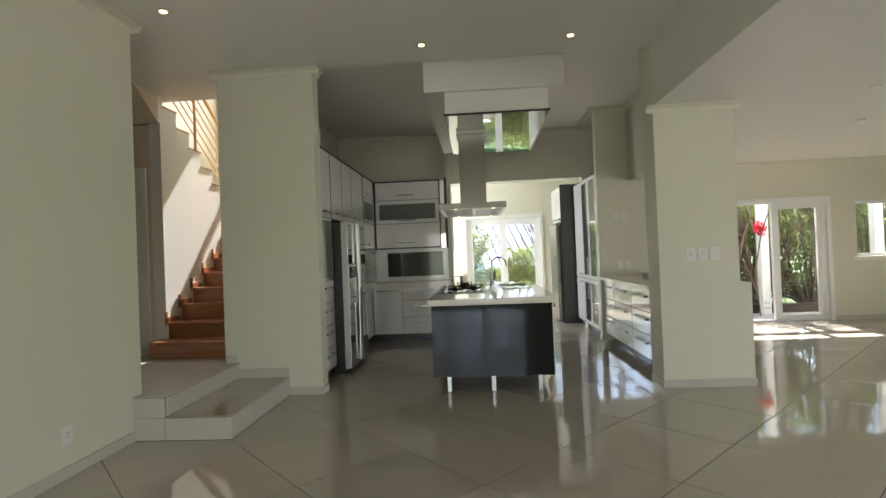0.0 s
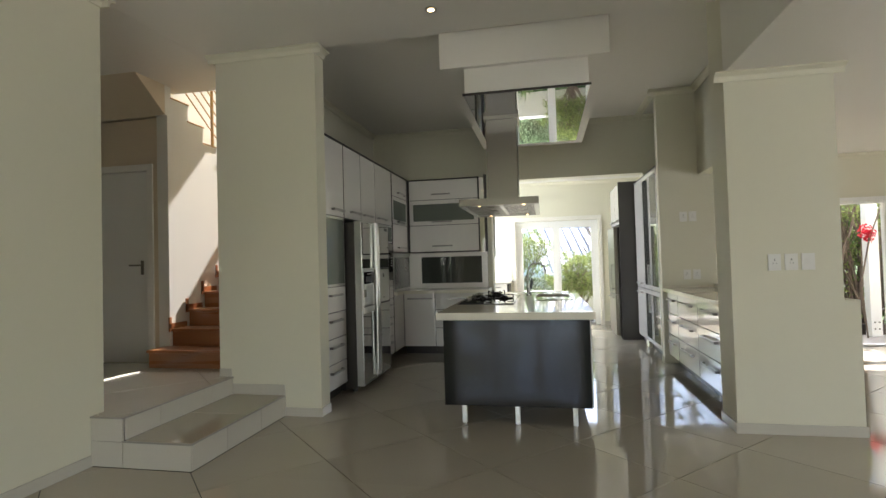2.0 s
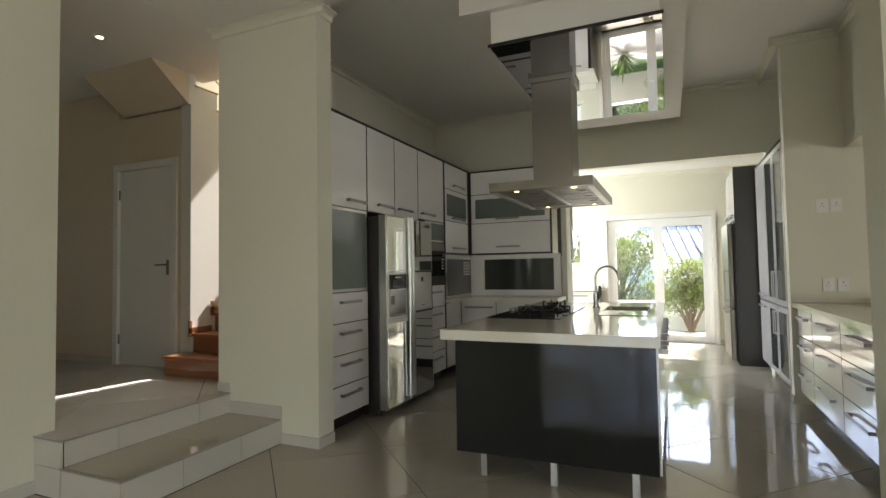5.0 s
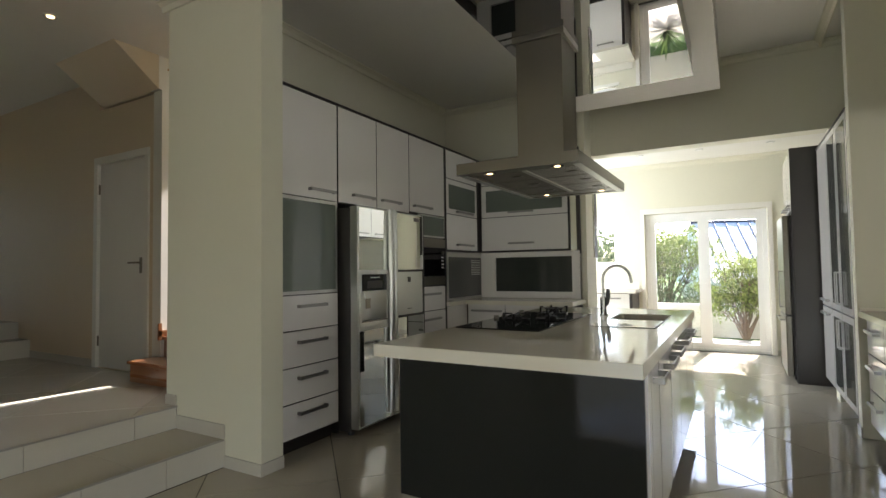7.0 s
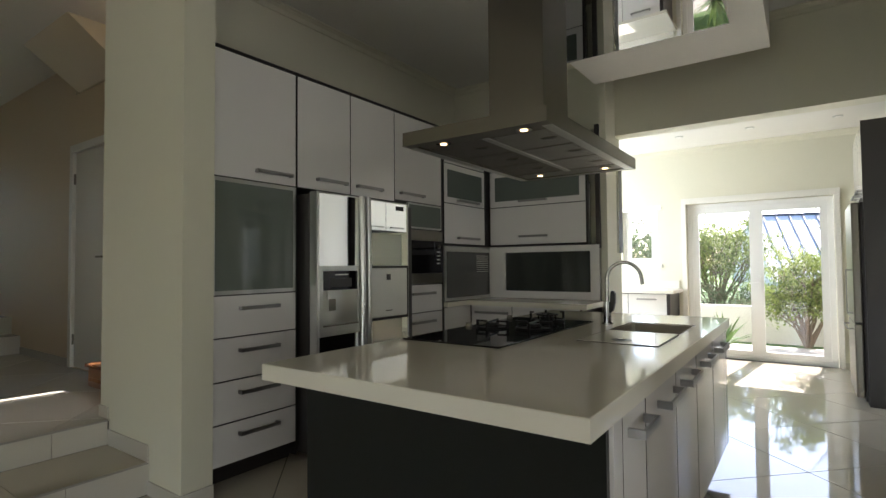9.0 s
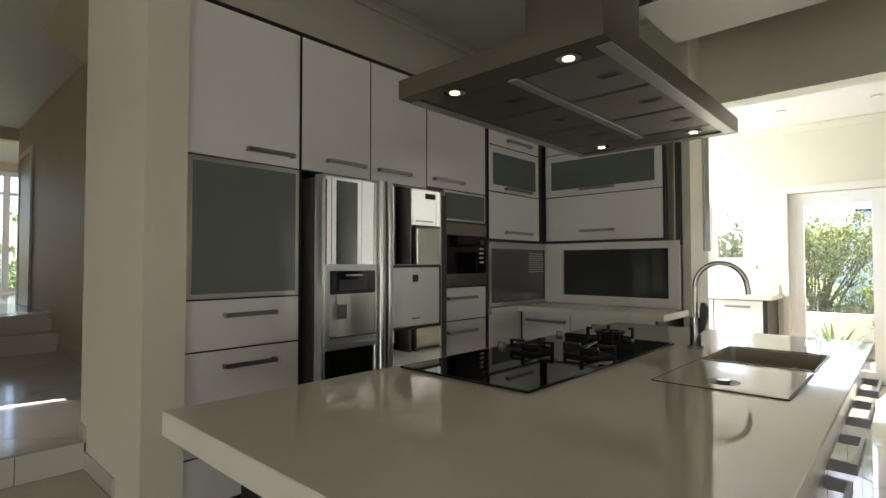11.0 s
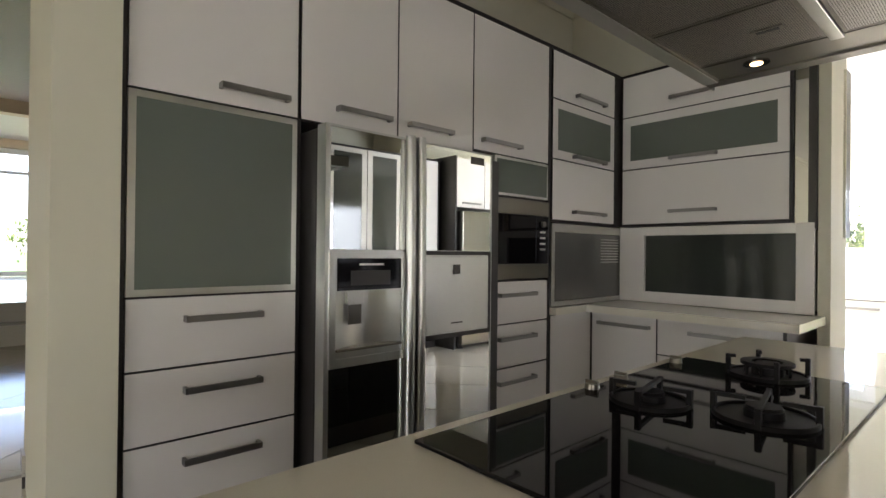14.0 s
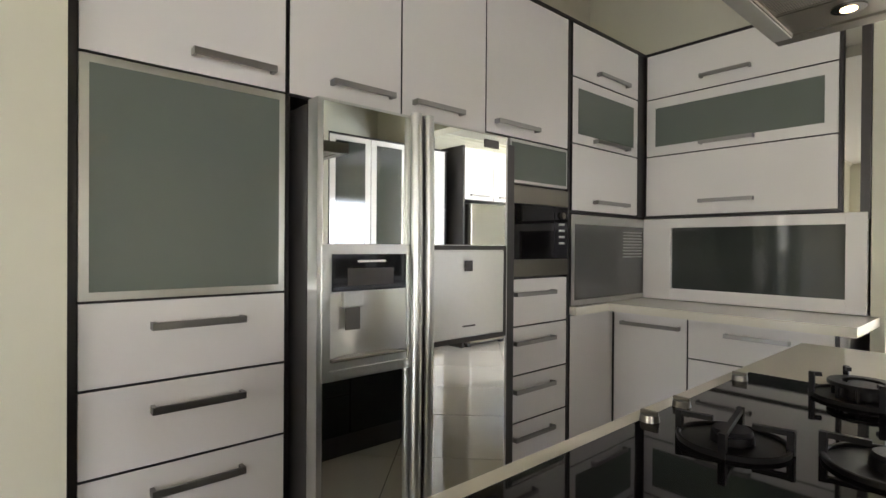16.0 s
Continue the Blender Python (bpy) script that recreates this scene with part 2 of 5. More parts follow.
structure("wall_west", boxes((XW - 0.2, XW, -3.2, 4.08, 0, CL)), PAINT, "plain cream painted wall")
# Unseen wall; the wide opening is added to let light in.
structure("wall_south", boxes((XW - 0.2, -1.9, -3.4, -3.2, 0, CL), (1.3, 8.0, -3.4, -3.2, 0, CL), (-1.9, 1.3, -3.4, -3.2, 2.2, CL)), PAINT, "cream wall with a wide opening added for light")
structure("wall_column_west", boxes((-2.5, -1.52, 5.2, 5.376, 0, CK)), PAINT, "cream painted wall pier")
structure("wall_stair_side", boxes((-2.6, -2.25, 5.376, 9.3, 0, 6.3)), PAINT, "cream wall between the kitchen and the stairs")
structure("wall_kitchen_back", prism(bmesh.new(), [(-2.25, 0), (-0.36, 0), (-0.36, 2.54), (1.86, 2.54), (1.86, 0), (2.6, 0), (2.6, 3.5), (-2.25, 3.5)], "y", 8.9, 9.1), PAINT, "cream kitchen wall with a wide opening")
structure("wall_post", boxes((-0.40, -0.34, 8.60, 8.9, 0, 3.4)), PAINT, "slim white wall end beside the cabinets")
structure("wall_column_east", boxes((1.77, 2.5, 5.15, 5.47, 0, CR)), PAINT, "cream painted pier beside the kitchen")
structure("wall_low", boxes((2.42, 2.6, 5.47, 7.75, 0, 0.965), (2.5, 2.6, 5.15, 5.47, 0, 0.965)), PAINT, "low cream wall behind the counter")
structure("wall_header", boxes((2.285, 2.6, 5.47, 7.75, 2.3, 3.5), (1.77, 2.6, 5.152, 5.47, CR, 3.5)), PAINT, "cream header over the opening")
structure("wall_nib", boxes((1.83, 2.6, 7.75, 7.87, 0, 3.5)), PAINT, "cream wall end beside tall cupboards")
structure("wall_kitchen_east", boxes((2.45, 2.6, 7.87, 8.9, 0, 3.5), (2.45, 2.6, 9.1, 11.5, 0, 3.0)), PAINT)
structure("wall_scullery_back", boxes((-2.3, -1.03, 11.5, 11.7, 0, 3.0), (-1.03, -0.54, 11.5, 11.7, 0, 1.26), (-1.03, -0.54, 11.5, 11.7, 2.03, 3.0),
    (-0.54, -0.16, 11.5, 11.7, 0, 3.0), (-0.16, 1.47, 11.5, 11.7, 2.08, 3.0), (1.47, 2.6, 11.5, 11.7, 0, 3.0)), PAINT, "cream wall round a glazed door")
# Out of view; the window opening is added to light the scullery.
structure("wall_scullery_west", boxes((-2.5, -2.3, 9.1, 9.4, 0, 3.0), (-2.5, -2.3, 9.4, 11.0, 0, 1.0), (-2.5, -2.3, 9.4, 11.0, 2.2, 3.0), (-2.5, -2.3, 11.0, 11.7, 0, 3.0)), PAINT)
structure("wall_patio", boxes((2.6, 3.6, 9.05, 9.25, 0, CR), (3.6, 5.85, 9.05, 9.25, 2.0, CR), (5.85, 6.31, 9.05, 9.25, 0, CR), (6.31, 7.6, 9.05, 9.25, 0, 1.03),
    (6.31, 7.6, 9.05, 9.25, 1.96, CR), (7.6, 8.2, 9.05, 9.25, 0, CR)), PAINT, "cream wall with sliding door and window")
# Out of view; its glazed opening is added for light from the east.
structure("wall_east", boxes((8.0, 8.2, -3.2, -2.4, 0, CR), (8.0, 8.2, -2.4, 4.6, 2.2, CR), (8.0, 8.2, 4.6, 9.05, 0, CR)), PAINT, "cream wall with a wide opening added for light")
HY = 5.73
structure("wall_hall_north", boxes((-8.7, -4.53, HY, HY + 0.2, 0, CL), (-4.53, -3.69, HY, HY + 0.2, 2.39, 2.93), (-3.69, -3.581, HY, HY + 0.2, 0, 2.93)), HALL_BOUNCE, "cream hall wall with a white door")
structure("wall_hall_south", boxes((-12.2, -2.85, 2.3, 2.5, 0, CL)), HALL_BOUNCE)
structure("wall_hall_arch", boxes((-8.9, -8.7, 2.5, HY, 3.08, CL)), HALL_BOUNCE)
structure("wall_room_west", boxes((-12.2, -12.0, 2.5, 4.3, 0, CL), (-12.2, -12.0, 4.3, 6.9, 3.1, CL), (-12.2, -12.0, 4.3, 6.9, 0, 0.72), (-12.2, -12.0, 6.9, 8.4, 0, CL), (-12.0, -8.7, 8.2, 8.4, 0, CL)), HALL_BOUNCE)
# stair well: low wall stepped under the upper flight, outer walls with a high window
RISE, RUN = 0.18, 0.262
zig = [(5.73, LAND), (9.0, LAND), (9.0, 1.9)]
y, z = 7.62, 2.03
zig += [(7.62, 1.9)]
while y > 5.72:
    zig += [(y, z), (max(y - RUN, 5.70), z)]
    y, z = y - RUN, z + RISE * 1.03
zig += [(5.70, 2.95), (5.73, 2.95)]
bm = prism(bmesh.new(), zig, "x", -3.58, -3.45)
structure("wall_stair_stepped", bm, TRIM, "white wall stepped under the upper flight")
structure("wall_stair_outer", boxes((-4.7, -4.5, 5.93, 9.2, 0, 6.3), (-4.5, -2.6, 9.0, 9.2, 0, 3.3), (-4.5, -4.3, 9.0, 9.2, 3.3, 5.86), (-2.9, -2.6, 9.0, 9.2, 3.3, 5.86),
    (-4.5, -2.6, 9.0, 9.2, 5.86, 6.3), (-4.7, -2.6, 5.78, 5.98, CL + 0.24, 6.3)), PAINT, "cream stair well walls")


# ceilings
structure("ceiling", boxes((XW, 1.77, -3.2, 4.08, CL, CL + 0.24), (-2.5, 1.77, 4.08, 5.25, CL, CL + 0.24)), CEIL, "white painted ceiling")
structure("ceiling", boxes((-12.2, XW, 2.3, 5.45, CL, CL + 0.24), (XW, -2.5, 4.08, 5.25, CL + 0.001, CL + 0.24), (-3.58, -2.6, 5.45, 5.98, CL, CL + 0.24), (-12.2, -4.45, 5.45, HY + 0.2, CL, CL + 0.24), (-12.2, -8.7, HY + 0.2, 8.4, CL, CL + 0.24)), CEIL)
bm = prism(bmesh.new(), [(5.30, CL), (5.73, 2.95), (5.93, 2.95), (7.9, 1.75), (7.9, 1.95), (5.5, CL + 0.2), (5.30, CL + 0.2)], "x", -4.45, -3.58)
prism(bm, [(5.30, CL), (5.696, 2.95), (5.696, CL + 0.2), (5.30, CL + 0.2)], "x", -3.58, -3.45)
structure("ceiling_stair_soffit", bm, HALL_BOUNCE, "sloping underside of the upper flight")
structure("ceiling", boxes((-4.7, -2.25, 5.5, 9.2, 6.3, 6.4)), CEIL)
structure("ceiling", boxes((-2.5, 2.6, 5.25, 8.9, CK, CK + 0.15), (-2.5, 2.6, 8.9, 9.1, 3.5, 3.53)), CEIL, "white kitchen ceiling")
structure("ceiling", boxes((-2.5, 2.6, 9.1, 11.7, 2.85, 3.0)), CEIL)
structure("ceiling", boxes((1.77, 8.2, -3.2, 5.15, CR, CR + 0.84), (2.6, 8.2, 5.15, 9.25, CR, CR + 0.84)), CEIL, "white lower ceiling")


def crown(name, a, b, z, out, size=0.065, mat=None):
    """A cornice from a to b under a ceiling at z; out: the way that it stands off the wall."""
    a, b, o = Vector((*a, 0)), Vector((*b, 0)), Vector((*out, 0))
    prof = [(0, -size), (0.012, -size), (0.016, -size * 0.82), (size * 0.35, -size * 0.45), (size * 0.78, -size * 0.2), (size * 0.95, -0.012), (size, -0.012), (size, 0), (0, 0)]
    bm = bmesh.new()
    ring = [[bm.verts.new(p + o * u + Vector((0, 0, z - 0.001 + v))) for u, v in prof] for p in (a, b)]
    n = len(prof)
    for k in range(n):
        bm.faces.new((ring[0][k], ring[0][(k + 1) % n], ring[1][(k + 1) % n], ring[1][k]))
    bm.faces.new(ring[0])
    bm.faces.new(ring[1][::-1])
    return structure(name, bm, mat or PAINT)


for a, b, z, o in [((XW, -3.2), (XW, 4.08), CL, (1, 0)), ((XW - 0.2, 4.08), (XW + 0.07, 4.08), CL, (0, 1)), ((-2.565, 5.2), (-1.455, 5.2), CL, (0, -1)),
                   ((-1.52, 5.2), (-1.52, 5.376), CL, (1, 0)), ((-2.5, 5.2), (-2.5, 5.376), CL, (-1, 0)), ((-2.25, 5.42), (-2.25, 8.9), CK, (1, 0)), ((-2.25, 8.9), (2.45, 8.9), CK, (0, -1)),
                   ((1.74, 7.75), (2.285, 7.75), CK, (0, -1)), ((1.83, 7.75), (1.83, 8.9), CK, (-1, 0)), ((2.285, 5.47), (2.285, 7.75), CK, (-1, 0)),
                   ((1.70, 5.15), (2.565, 5.15), CR, (0, -1)), ((2.5, 5.15), (2.5, 5.47), CR, (1, 0)),
                   ((-2.3, 11.5), (2.45, 11.5), 2.85, (0, -1)), ((2.45, 9.1), (2.45, 11.5), 2.85, (-1, 0)), ((2.6, 9.05), (8.0, 9.05), CR, (0, -1))]:
    crown("crown_moulding", a, b, z, o)


def skirting(x0, x1, y0, y1, z=0.0, h=0.075):
    structure("baseboard", boxes((x0, x1, y0, y1, z, z + h), bevel=0.002), STEPT, "cream tiled skirting")


skirting(XW, XW + 0.012, -3.2, 3.98)
skirting(-1.86, -1.508, 5.188, 5.2)
skirting(-1.52, -1.508, 5.2, 5.376)
skirting(-2.38, -1.86, 5.188, 5.2, MID, 0.09)
skirting(-2.5, -2.38, 5.188, 5.2, LAND, 0.07)
skirting(1.758, 2.612, 5.138, 5.15)
skirting(1.758, 1.77, 5.15, 5.47)
skirting(1.818, 1.83, 7.738, 7.87)
skirting(-5.93, -4.58, HY - 0.012, HY, LAND)
skirting(5.90, 8.0, 9.038, 9.05)
skirting(1.52, 2.45, 11.488, 11.5)
skirting(-0.5, -0.21, 11.488, 11.5)


# the bulkhead with its mirror over the island
structure("bulkhead_ring", boxes((-0.41, 0.99, 5.285, 8.53, 2.965, CK)), CEIL, "white dropped box under the kitchen ceiling")
structure("bulkhead_inner", boxes((-0.207, 0.823, 5.335, 7.31, 2.745, 2.965)), CEIL, "inner white box under the bulkhead")
structure("bulkhead_mirror", boxes((-0.215, 0.831, 5.325, 7.318, 2.730, 2.745)), MIRROR, "smoked mirror panel")
structure("bulkhead_trim", boxes((-0.225, 0.841, 5.317, 5.3235, 2.727, 2.748)), EDGE, "dark edge of the mirror panel")


# ---- windows and doors ----
def glazed(name, x0, x1, z0, z1, y, label, lights=1, handle=False, at_x=None, category="window", fw=0.055):
    """A white frame with its panes in a wall across y (or, with at_x, across x)."""
    def turn(r):
        return r if at_x is None else (r[2], r[3], r[0], r[1], r[4], r[5])
    w = thing(name, (x0, y, z0) if at_x is None else (y, x0, z0), label, category)
    f = 0.035
    part("window_frame", boxes(*[turn(r) for r in ((x0, x1, y - f, y + f, z1 - fw * 0.8, z1), (x0, x1, y - f, y + f, z0, z0 + fw * 0.6), (x0, x0 + fw * 0.8, y - f, y + f, z0 + fw * 0.6, z1 - fw * 0.8), (x1 - fw * 0.8, x1, y - f, y + f, z0 + fw * 0.6, z1 - fw * 0.8))], bevel=0.004), UPVC, w)
    step = (x1 - x0 - 1.6 * fw) / lights
    for n in range(lights):
        a = x0 + fw * 0.8 + n * step
        b = a + step
        c, d = z0 + fw * 0.6, z1 - fw * 0.8
        sash = part("sash", boxes(*[turn(r) for r in ((a, b, y - 0.025, y + 0.025, d - fw, d), (a, b, y - 0.025, y + 0.025, c, c + fw), (a, a + fw, y - 0.0245, y + 0.0245, c + fw, d - fw), (b - fw, b, y - 0.0245, y + 0.0245, c + fw, d - fw))]), UPVC, w)
        part("pane", boxes(turn((a + fw, b - fw, y - 0.003, y + 0.003, c + fw, d - fw))), PANE, sash).visible_shadow = False
        if handle and n == lights - 1:
            hz = z0 + 1.0
            bm = boxes(turn((a + 0.012, a + 0.04, y - 0.035, y - 0.025, hz - 0.1, hz + 0.1)), bevel=0.002)
            part("door_handle", box(bm, *turn((a - 0.09, a + 0.035, y - 0.065, y - 0.05, hz - 0.01, hz + 0.012)), bevel=0.003), UPVC, sash)
    return w


glazed("door_1", -0.155, 1.465, 0.0, 2.075, 11.6, "white glazed double door to the garden", 2, True, category="door", fw=0.075)
structure("trim", boxes((-0.22, 1.53, 11.478, 11.5, 2.08, 2.16), (-0.22, -0.16, 11.478, 11.5, 0, 2.08), (1.47, 1.53, 11.478, 11.5, 0, 2.08), bevel=0.004), TRIM, "white painted door surround")
glazed("window_1", -1.03, -0.54, 1.26, 2.03, 11.6, "small white framed window over the counter")
structure("trim", boxes((-1.09, -0.48, 11.482, 11.5, 2.03, 2.09), (-1.09, -0.48, 11.47, 11.5, 1.21, 1.26), bevel=0.004), TRIM)
glazed("door_2", 5.0, 5.83, 0.0, 1.985, 9.13, "white sliding glass door, shut panel", 1, False, category="door", fw=0.062)
structure("trim", boxes((3.6, 5.85, 9.08, 9.22, 1.965, 2.0), (5.83, 5.85, 9.08, 9.22, 0, 1.965), (3.6, 5.85, 9.08, 9.22, 0.0, 0.02), (5.85, 5.91, 9.035, 9.05, 0, 2.0), (3.55, 5.91, 9.035, 9.05, 2.0, 2.05), bevel=0.003), UPVC, "white sliding door track")
glazed("window_2", 6.315, 7.59, 1.035, 1.955, 9.16, "white framed side room window", 1, fw=0.03)
structure("trim", boxes((6.26, 7.66, 9.02, 9.05, 0.97, 1.03), bevel=0.004), TRIM)
glazed("window_3", 4.32, 6.88, 0.73, 3.09, -12.1, "large white framed window of the far room", 3, at_x=1)
for z in (2.62,):
    structure("trim", boxes((-12.14, -12.06, 4.32, 6.88, z, z + 0.06)), UPVC)
# Unseen window, added as the opening for the scullery's extra lamp.
glazed("added_window", 9.42, 10.98, 1.02, 2.18, -2.4, "white framed side window, added unseen to light the scullery", 2, at_x=1)
glazed("window_4", -4.28, -2.92, 3.32, 5.84, 9.1, "tall white framed stair window", 1, fw=0.03)
structure("trim", boxes((-4.28, -2.92, 9.07, 9.13, 4.3, 4.42)), UPVC)
# Unseen glass doors south and east, added along with their lamps.
glazed("added_door_south", -1.88, 1.28, 0.0, 2.18, -3.3, "wide white framed glass doors, added unseen to let in light", 3, category="door", fw=0.07)
glazed("added_door_east", -2.38, 4.58, 0.0, 2.18, 8.1, "wide white framed glass doors of the side room, added unseen for light", 4, category="door", at_x=1, fw=0.07)

# the white hall door
d = thing("hall_door", (-4.5, HY, LAND), "white painted panel door with a lever handle, shut", "door")
part("door_frame", boxes((-4.585, -4.515, HY - 0.018, HY + 0.12, LAND, 2.375), (-3.70, -3.63, HY - 0.018, HY + 0.12, LAND, 2.375), (-4.585, -3.63, HY - 0.018, HY + 0.12, 2.375, 2.445), bevel=0.004), TRIM, d)
part("door_leaf", boxes((-4.511, -3.704, HY + 0.012, HY + 0.052, LAND + 0.006, 2.368), bevel=0.003), DOORP, d)
bm = boxes((-3.80, -3.765, HY + 0.004, HY + 0.012, 1.27, 1.42), bevel=0.003)
rod(bm, (-3.782, HY - 0.045, 1.37), (-3.782, HY + 0.01, 1.37), 0.009)
rod(bm, (-3.90, HY - 0.042, 1.37), (-3.775, HY - 0.042, 1.37), 0.009)
part("door_handle", bm, STEEL, d)
for z in (0.6, 2.12):
    part("hinge", rod(bmesh.new(), (-4.513, HY + 0.004, z - 0.05), (-4.513, HY + 0.004, z + 0.05), 0.009), STEEL, d)
d = thing("room_door", (-8.0, HY, 0.72), "pale oak framed door of the raised hall", "door")
part("door_frame", boxes((-8.45, -8.38, HY - 0.03, HY - 0.002, 0.72, 2.76), (-7.60, -7.53, HY - 0.03, HY - 0.002, 0.72, 2.76), (-8.45, -7.53, HY - 0.03, HY - 0.002, 2.76, 2.83), bevel=0.004), TRIM, d)
part("door_leaf", boxes((-8.378, -7.602, HY - 0.02, HY - 0.003, 0.73, 2.755)), OAK, d)


# ---- stairs ----
structure("stair_landing", boxes((-5.95, -2.38, 3.99, HY, 0, LAND - 0.012), (-5.95, -2.85, 2.5, 3.99, 0, LAND - 0.012), (-2.85, XW, 3.98, 3.99, 0, LAND - 0.012)), GROUT, "raised landing")
structure("stair_tread_low", boxes((-2.38, -1.872, 3.99, 5.2, 0, MID - 0.012)), GROUT)
structure("floor_upper_hall", boxes((-12.0, -6.25, 2.5, HY, 0, 0.72), (-12.0, -8.7, HY, 8.2, 0, 0.72), (-6.25, -5.95, 2.5, HY, 0, 0.53)), STEPT, "raised cream tiled hall floor")
steps = new("stair_facing")
tagged(steps, "cream tiled steps with grey edge trims", "steps", kind="structure")


def slab(name, r, mat, parent, bevel=0.0015):
    return part(name, boxes(r, bevel=bevel), mat, parent)


# risers: front (towards -y) and side (towards +x)
for x0, x1 in ((XW, -2.383), (-2.378, -1.863)):
    slab("tile", (x0 + 0.002, x1, 3.97, 3.984, 0.003, MID - 0.012), STEPT, steps)
slab("tile", (XW + 0.002, -2.379, 3.97, 3.984, MID - 0.009, LAND - 0.012), STEPT, steps)
for y0, y1 in ((3.98, 4.35), (4.353, 4.80), (4.803, 5.2)):
    slab("tile", (-1.872, -1.858, y0, y1, 0.003, MID - 0.012), STEPT, steps)
for y0, y1 in ((3.99, 4.30), (4.303, 4.90), (4.903, 5.188)):
    slab("tile", (-2.38, -2.366, y0, y1, MID, LAND - 0.012), STEPT, steps)
for y0, y1 in ((3.98, 4.62), (4.623, 5.187)):
    slab("tile", (-2.364, -1.862, y0, y1, MID - 0.012, MID), TILE, steps)
for r in ((-1.862, -1.852, 3.962, 5.187, MID - 0.011, MID + 0.001), (-2.38, -1.862, 3.961, 3.97, MID - 0.011, MID + 0.001), (-2.368, -2.358, 3.962, 5.187, LAND - 0.011, LAND + 0.001), (XW + 0.002, -2.368, 3.961, 3.97, LAND - 0.011, LAND + 0.001)):
    slab("edge_trim", r, NOSE, steps, 0.003)


# wooden lower flight and the upper flight's ends
flight = thing("wooden_staircase", (-3.0, 5.5, LAND), "reddish brown polished wooden stairs", "stairs")
for n in range(12):
    y, z = 5.5 + RUN * n, LAND + RISE * (n + 1)
    x0 = -3.52 if n == 0 else -3.445
    step = part("riser", boxes((x0 + (0.012 if n == 0 else 0), -2.605, y, y + 0.02, z - RISE, z - 0.028)), WOOD, flight)
    part("tread", boxes((x0, -2.605, y - 0.025, y + RUN + 0.004, z - 0.028, z), bevel=0.005), WOOD, flight)
    if n:
        part("side_skirting", boxes((-3.446, -3.432, y - 0.06, y - 0.028, z - 0.03, z + 0.12), (-3.446, -3.432, y - 0.06, y + RUN - 0.055, z + 0.0005, z + 0.055)), WOOD, flight)
part("stringer", prism(bmesh.new(), [(5.53, LAND), (5.53 + 12 * RUN, LAND + 12 * RISE), (5.53 + 12 * RUN, LAND)], "x", -3.40, -2.65), TIMBER, flight)
upper = thing("upper_staircase", (-4.0, 7.6, 2.0), "wooden upper flight with brass coloured rail", "stairs")
y, z = 7.62, 2.03
k = 0
while y > 5.9:
    part("tread", boxes((-4.48, -3.44, y - RUN - 0.01, y + 0.012, z, z + 0.014), bevel=0.003), BRASS, upper)
    y, z, k = y - RUN, z + RISE * 1.03, k + 1
rail = thing("stair_rail", (-3.5, 6.6, 2.6), "brass coloured metal stair railing with slanting bars", "railing")
slope = RISE * 1.03 / RUN
for y in (7.35, 6.55, 5.76):
    zz = 2.03 + (7.62 - y) * slope
    part("post", rod(bmesh.new(), (-3.5, y, zz - 0.05), (-3.5, y, zz + 0.95), 0.018), BRASS, rail)
for k, off in enumerate((0.18, 0.32, 0.46, 0.60, 0.74, 0.92)):
    part("rail_bar" if k < 5 else "handrail", rod(bmesh.new(), (-3.5, 7.6, 2.05 + off), (-3.5, 5.3, 2.05 + off + 2.3 * slope), 0.008 if k < 5 else 0.022, 8), BRASS, rail)


# ---- things ----
def handle(parent, a, b, out, drop=0.018, tall=0.014, name="handle"):
    """A flat bar handle from a to b that stands off by out (a vector)."""
    a, b, o = Vector(a), Vector(b), Vector(out)
    d = (b - a).normalized()
    bm = bmesh.new()
    w = Vector((0, 0, tall / 2)) if abs(d.z) < 0.5 else o.cross(d).normalized() * tall / 2
    th = o.normalized() * 0.008

    def block(p, q, u, v):
        vs = [bm.verts.new(c) for c in (p - u, p + u, p + u + v, p - u + v, q - u, q + u, q + u + v, q - u + v)]
        for f in ((0, 1, 2, 3), (7, 6, 5, 4), (0, 4, 5, 1), (1, 5, 6, 2), (2, 6, 7, 3), (3, 7, 4, 0)):
            bm.faces.new([vs[i] for i in f])
    block(a + o, b + o, w, th)
    for p in (a, b - d * 0.012):
        block(p, p + d * 0.012, w * 0.98, o * 1.0)
    return part(name, bm, HANDLE, parent)


def banded(f, axis):
    """Dark edge banding round a white front: all faces but those across the axis."""
    f.data.materials.append(EDGE)
    for p in f.data.polygons:
        p.material_index = 0 if abs(p.normal[axis]) > 0.5 else 1


def front_x(u, name, x, y0, y1, z0, z1, mat=WHITE, gap=0.004, out=1, inset=None, hz=None, hy=None, group=None, vertical=False):
    """A cabinet front in a plane across x: out is the side to which it faces."""
    t = 0.02 * out
    xa, xb = sorted((x - t, x))
    f = part(name, boxes((xa, xb, y0 + gap, y1 - gap, z0 + gap, z1 - gap)), mat, u)
    if mat is WHITE:
        banded(f, 0)
    if inset:
        m = inset
        xa, xb = sorted((x - 0.004 * out, x + 0.0025 * out))
        part("glass_panel", boxes((xa, xb, y0 + m, y1 - m, z0 + m, z1 - m)), FROST, f)
    if hz is not None and not vertical:
        handle(f, (x, hy[0], hz), (x, hy[1], hz), (0.03 * out, 0, 0), tall=0.022)
    if vertical:
        handle(f, (x, hy[0], hz[0]), (x, hy[0], hz[1]), (0.03 * out, 0, 0), tall=0.014)
    return f


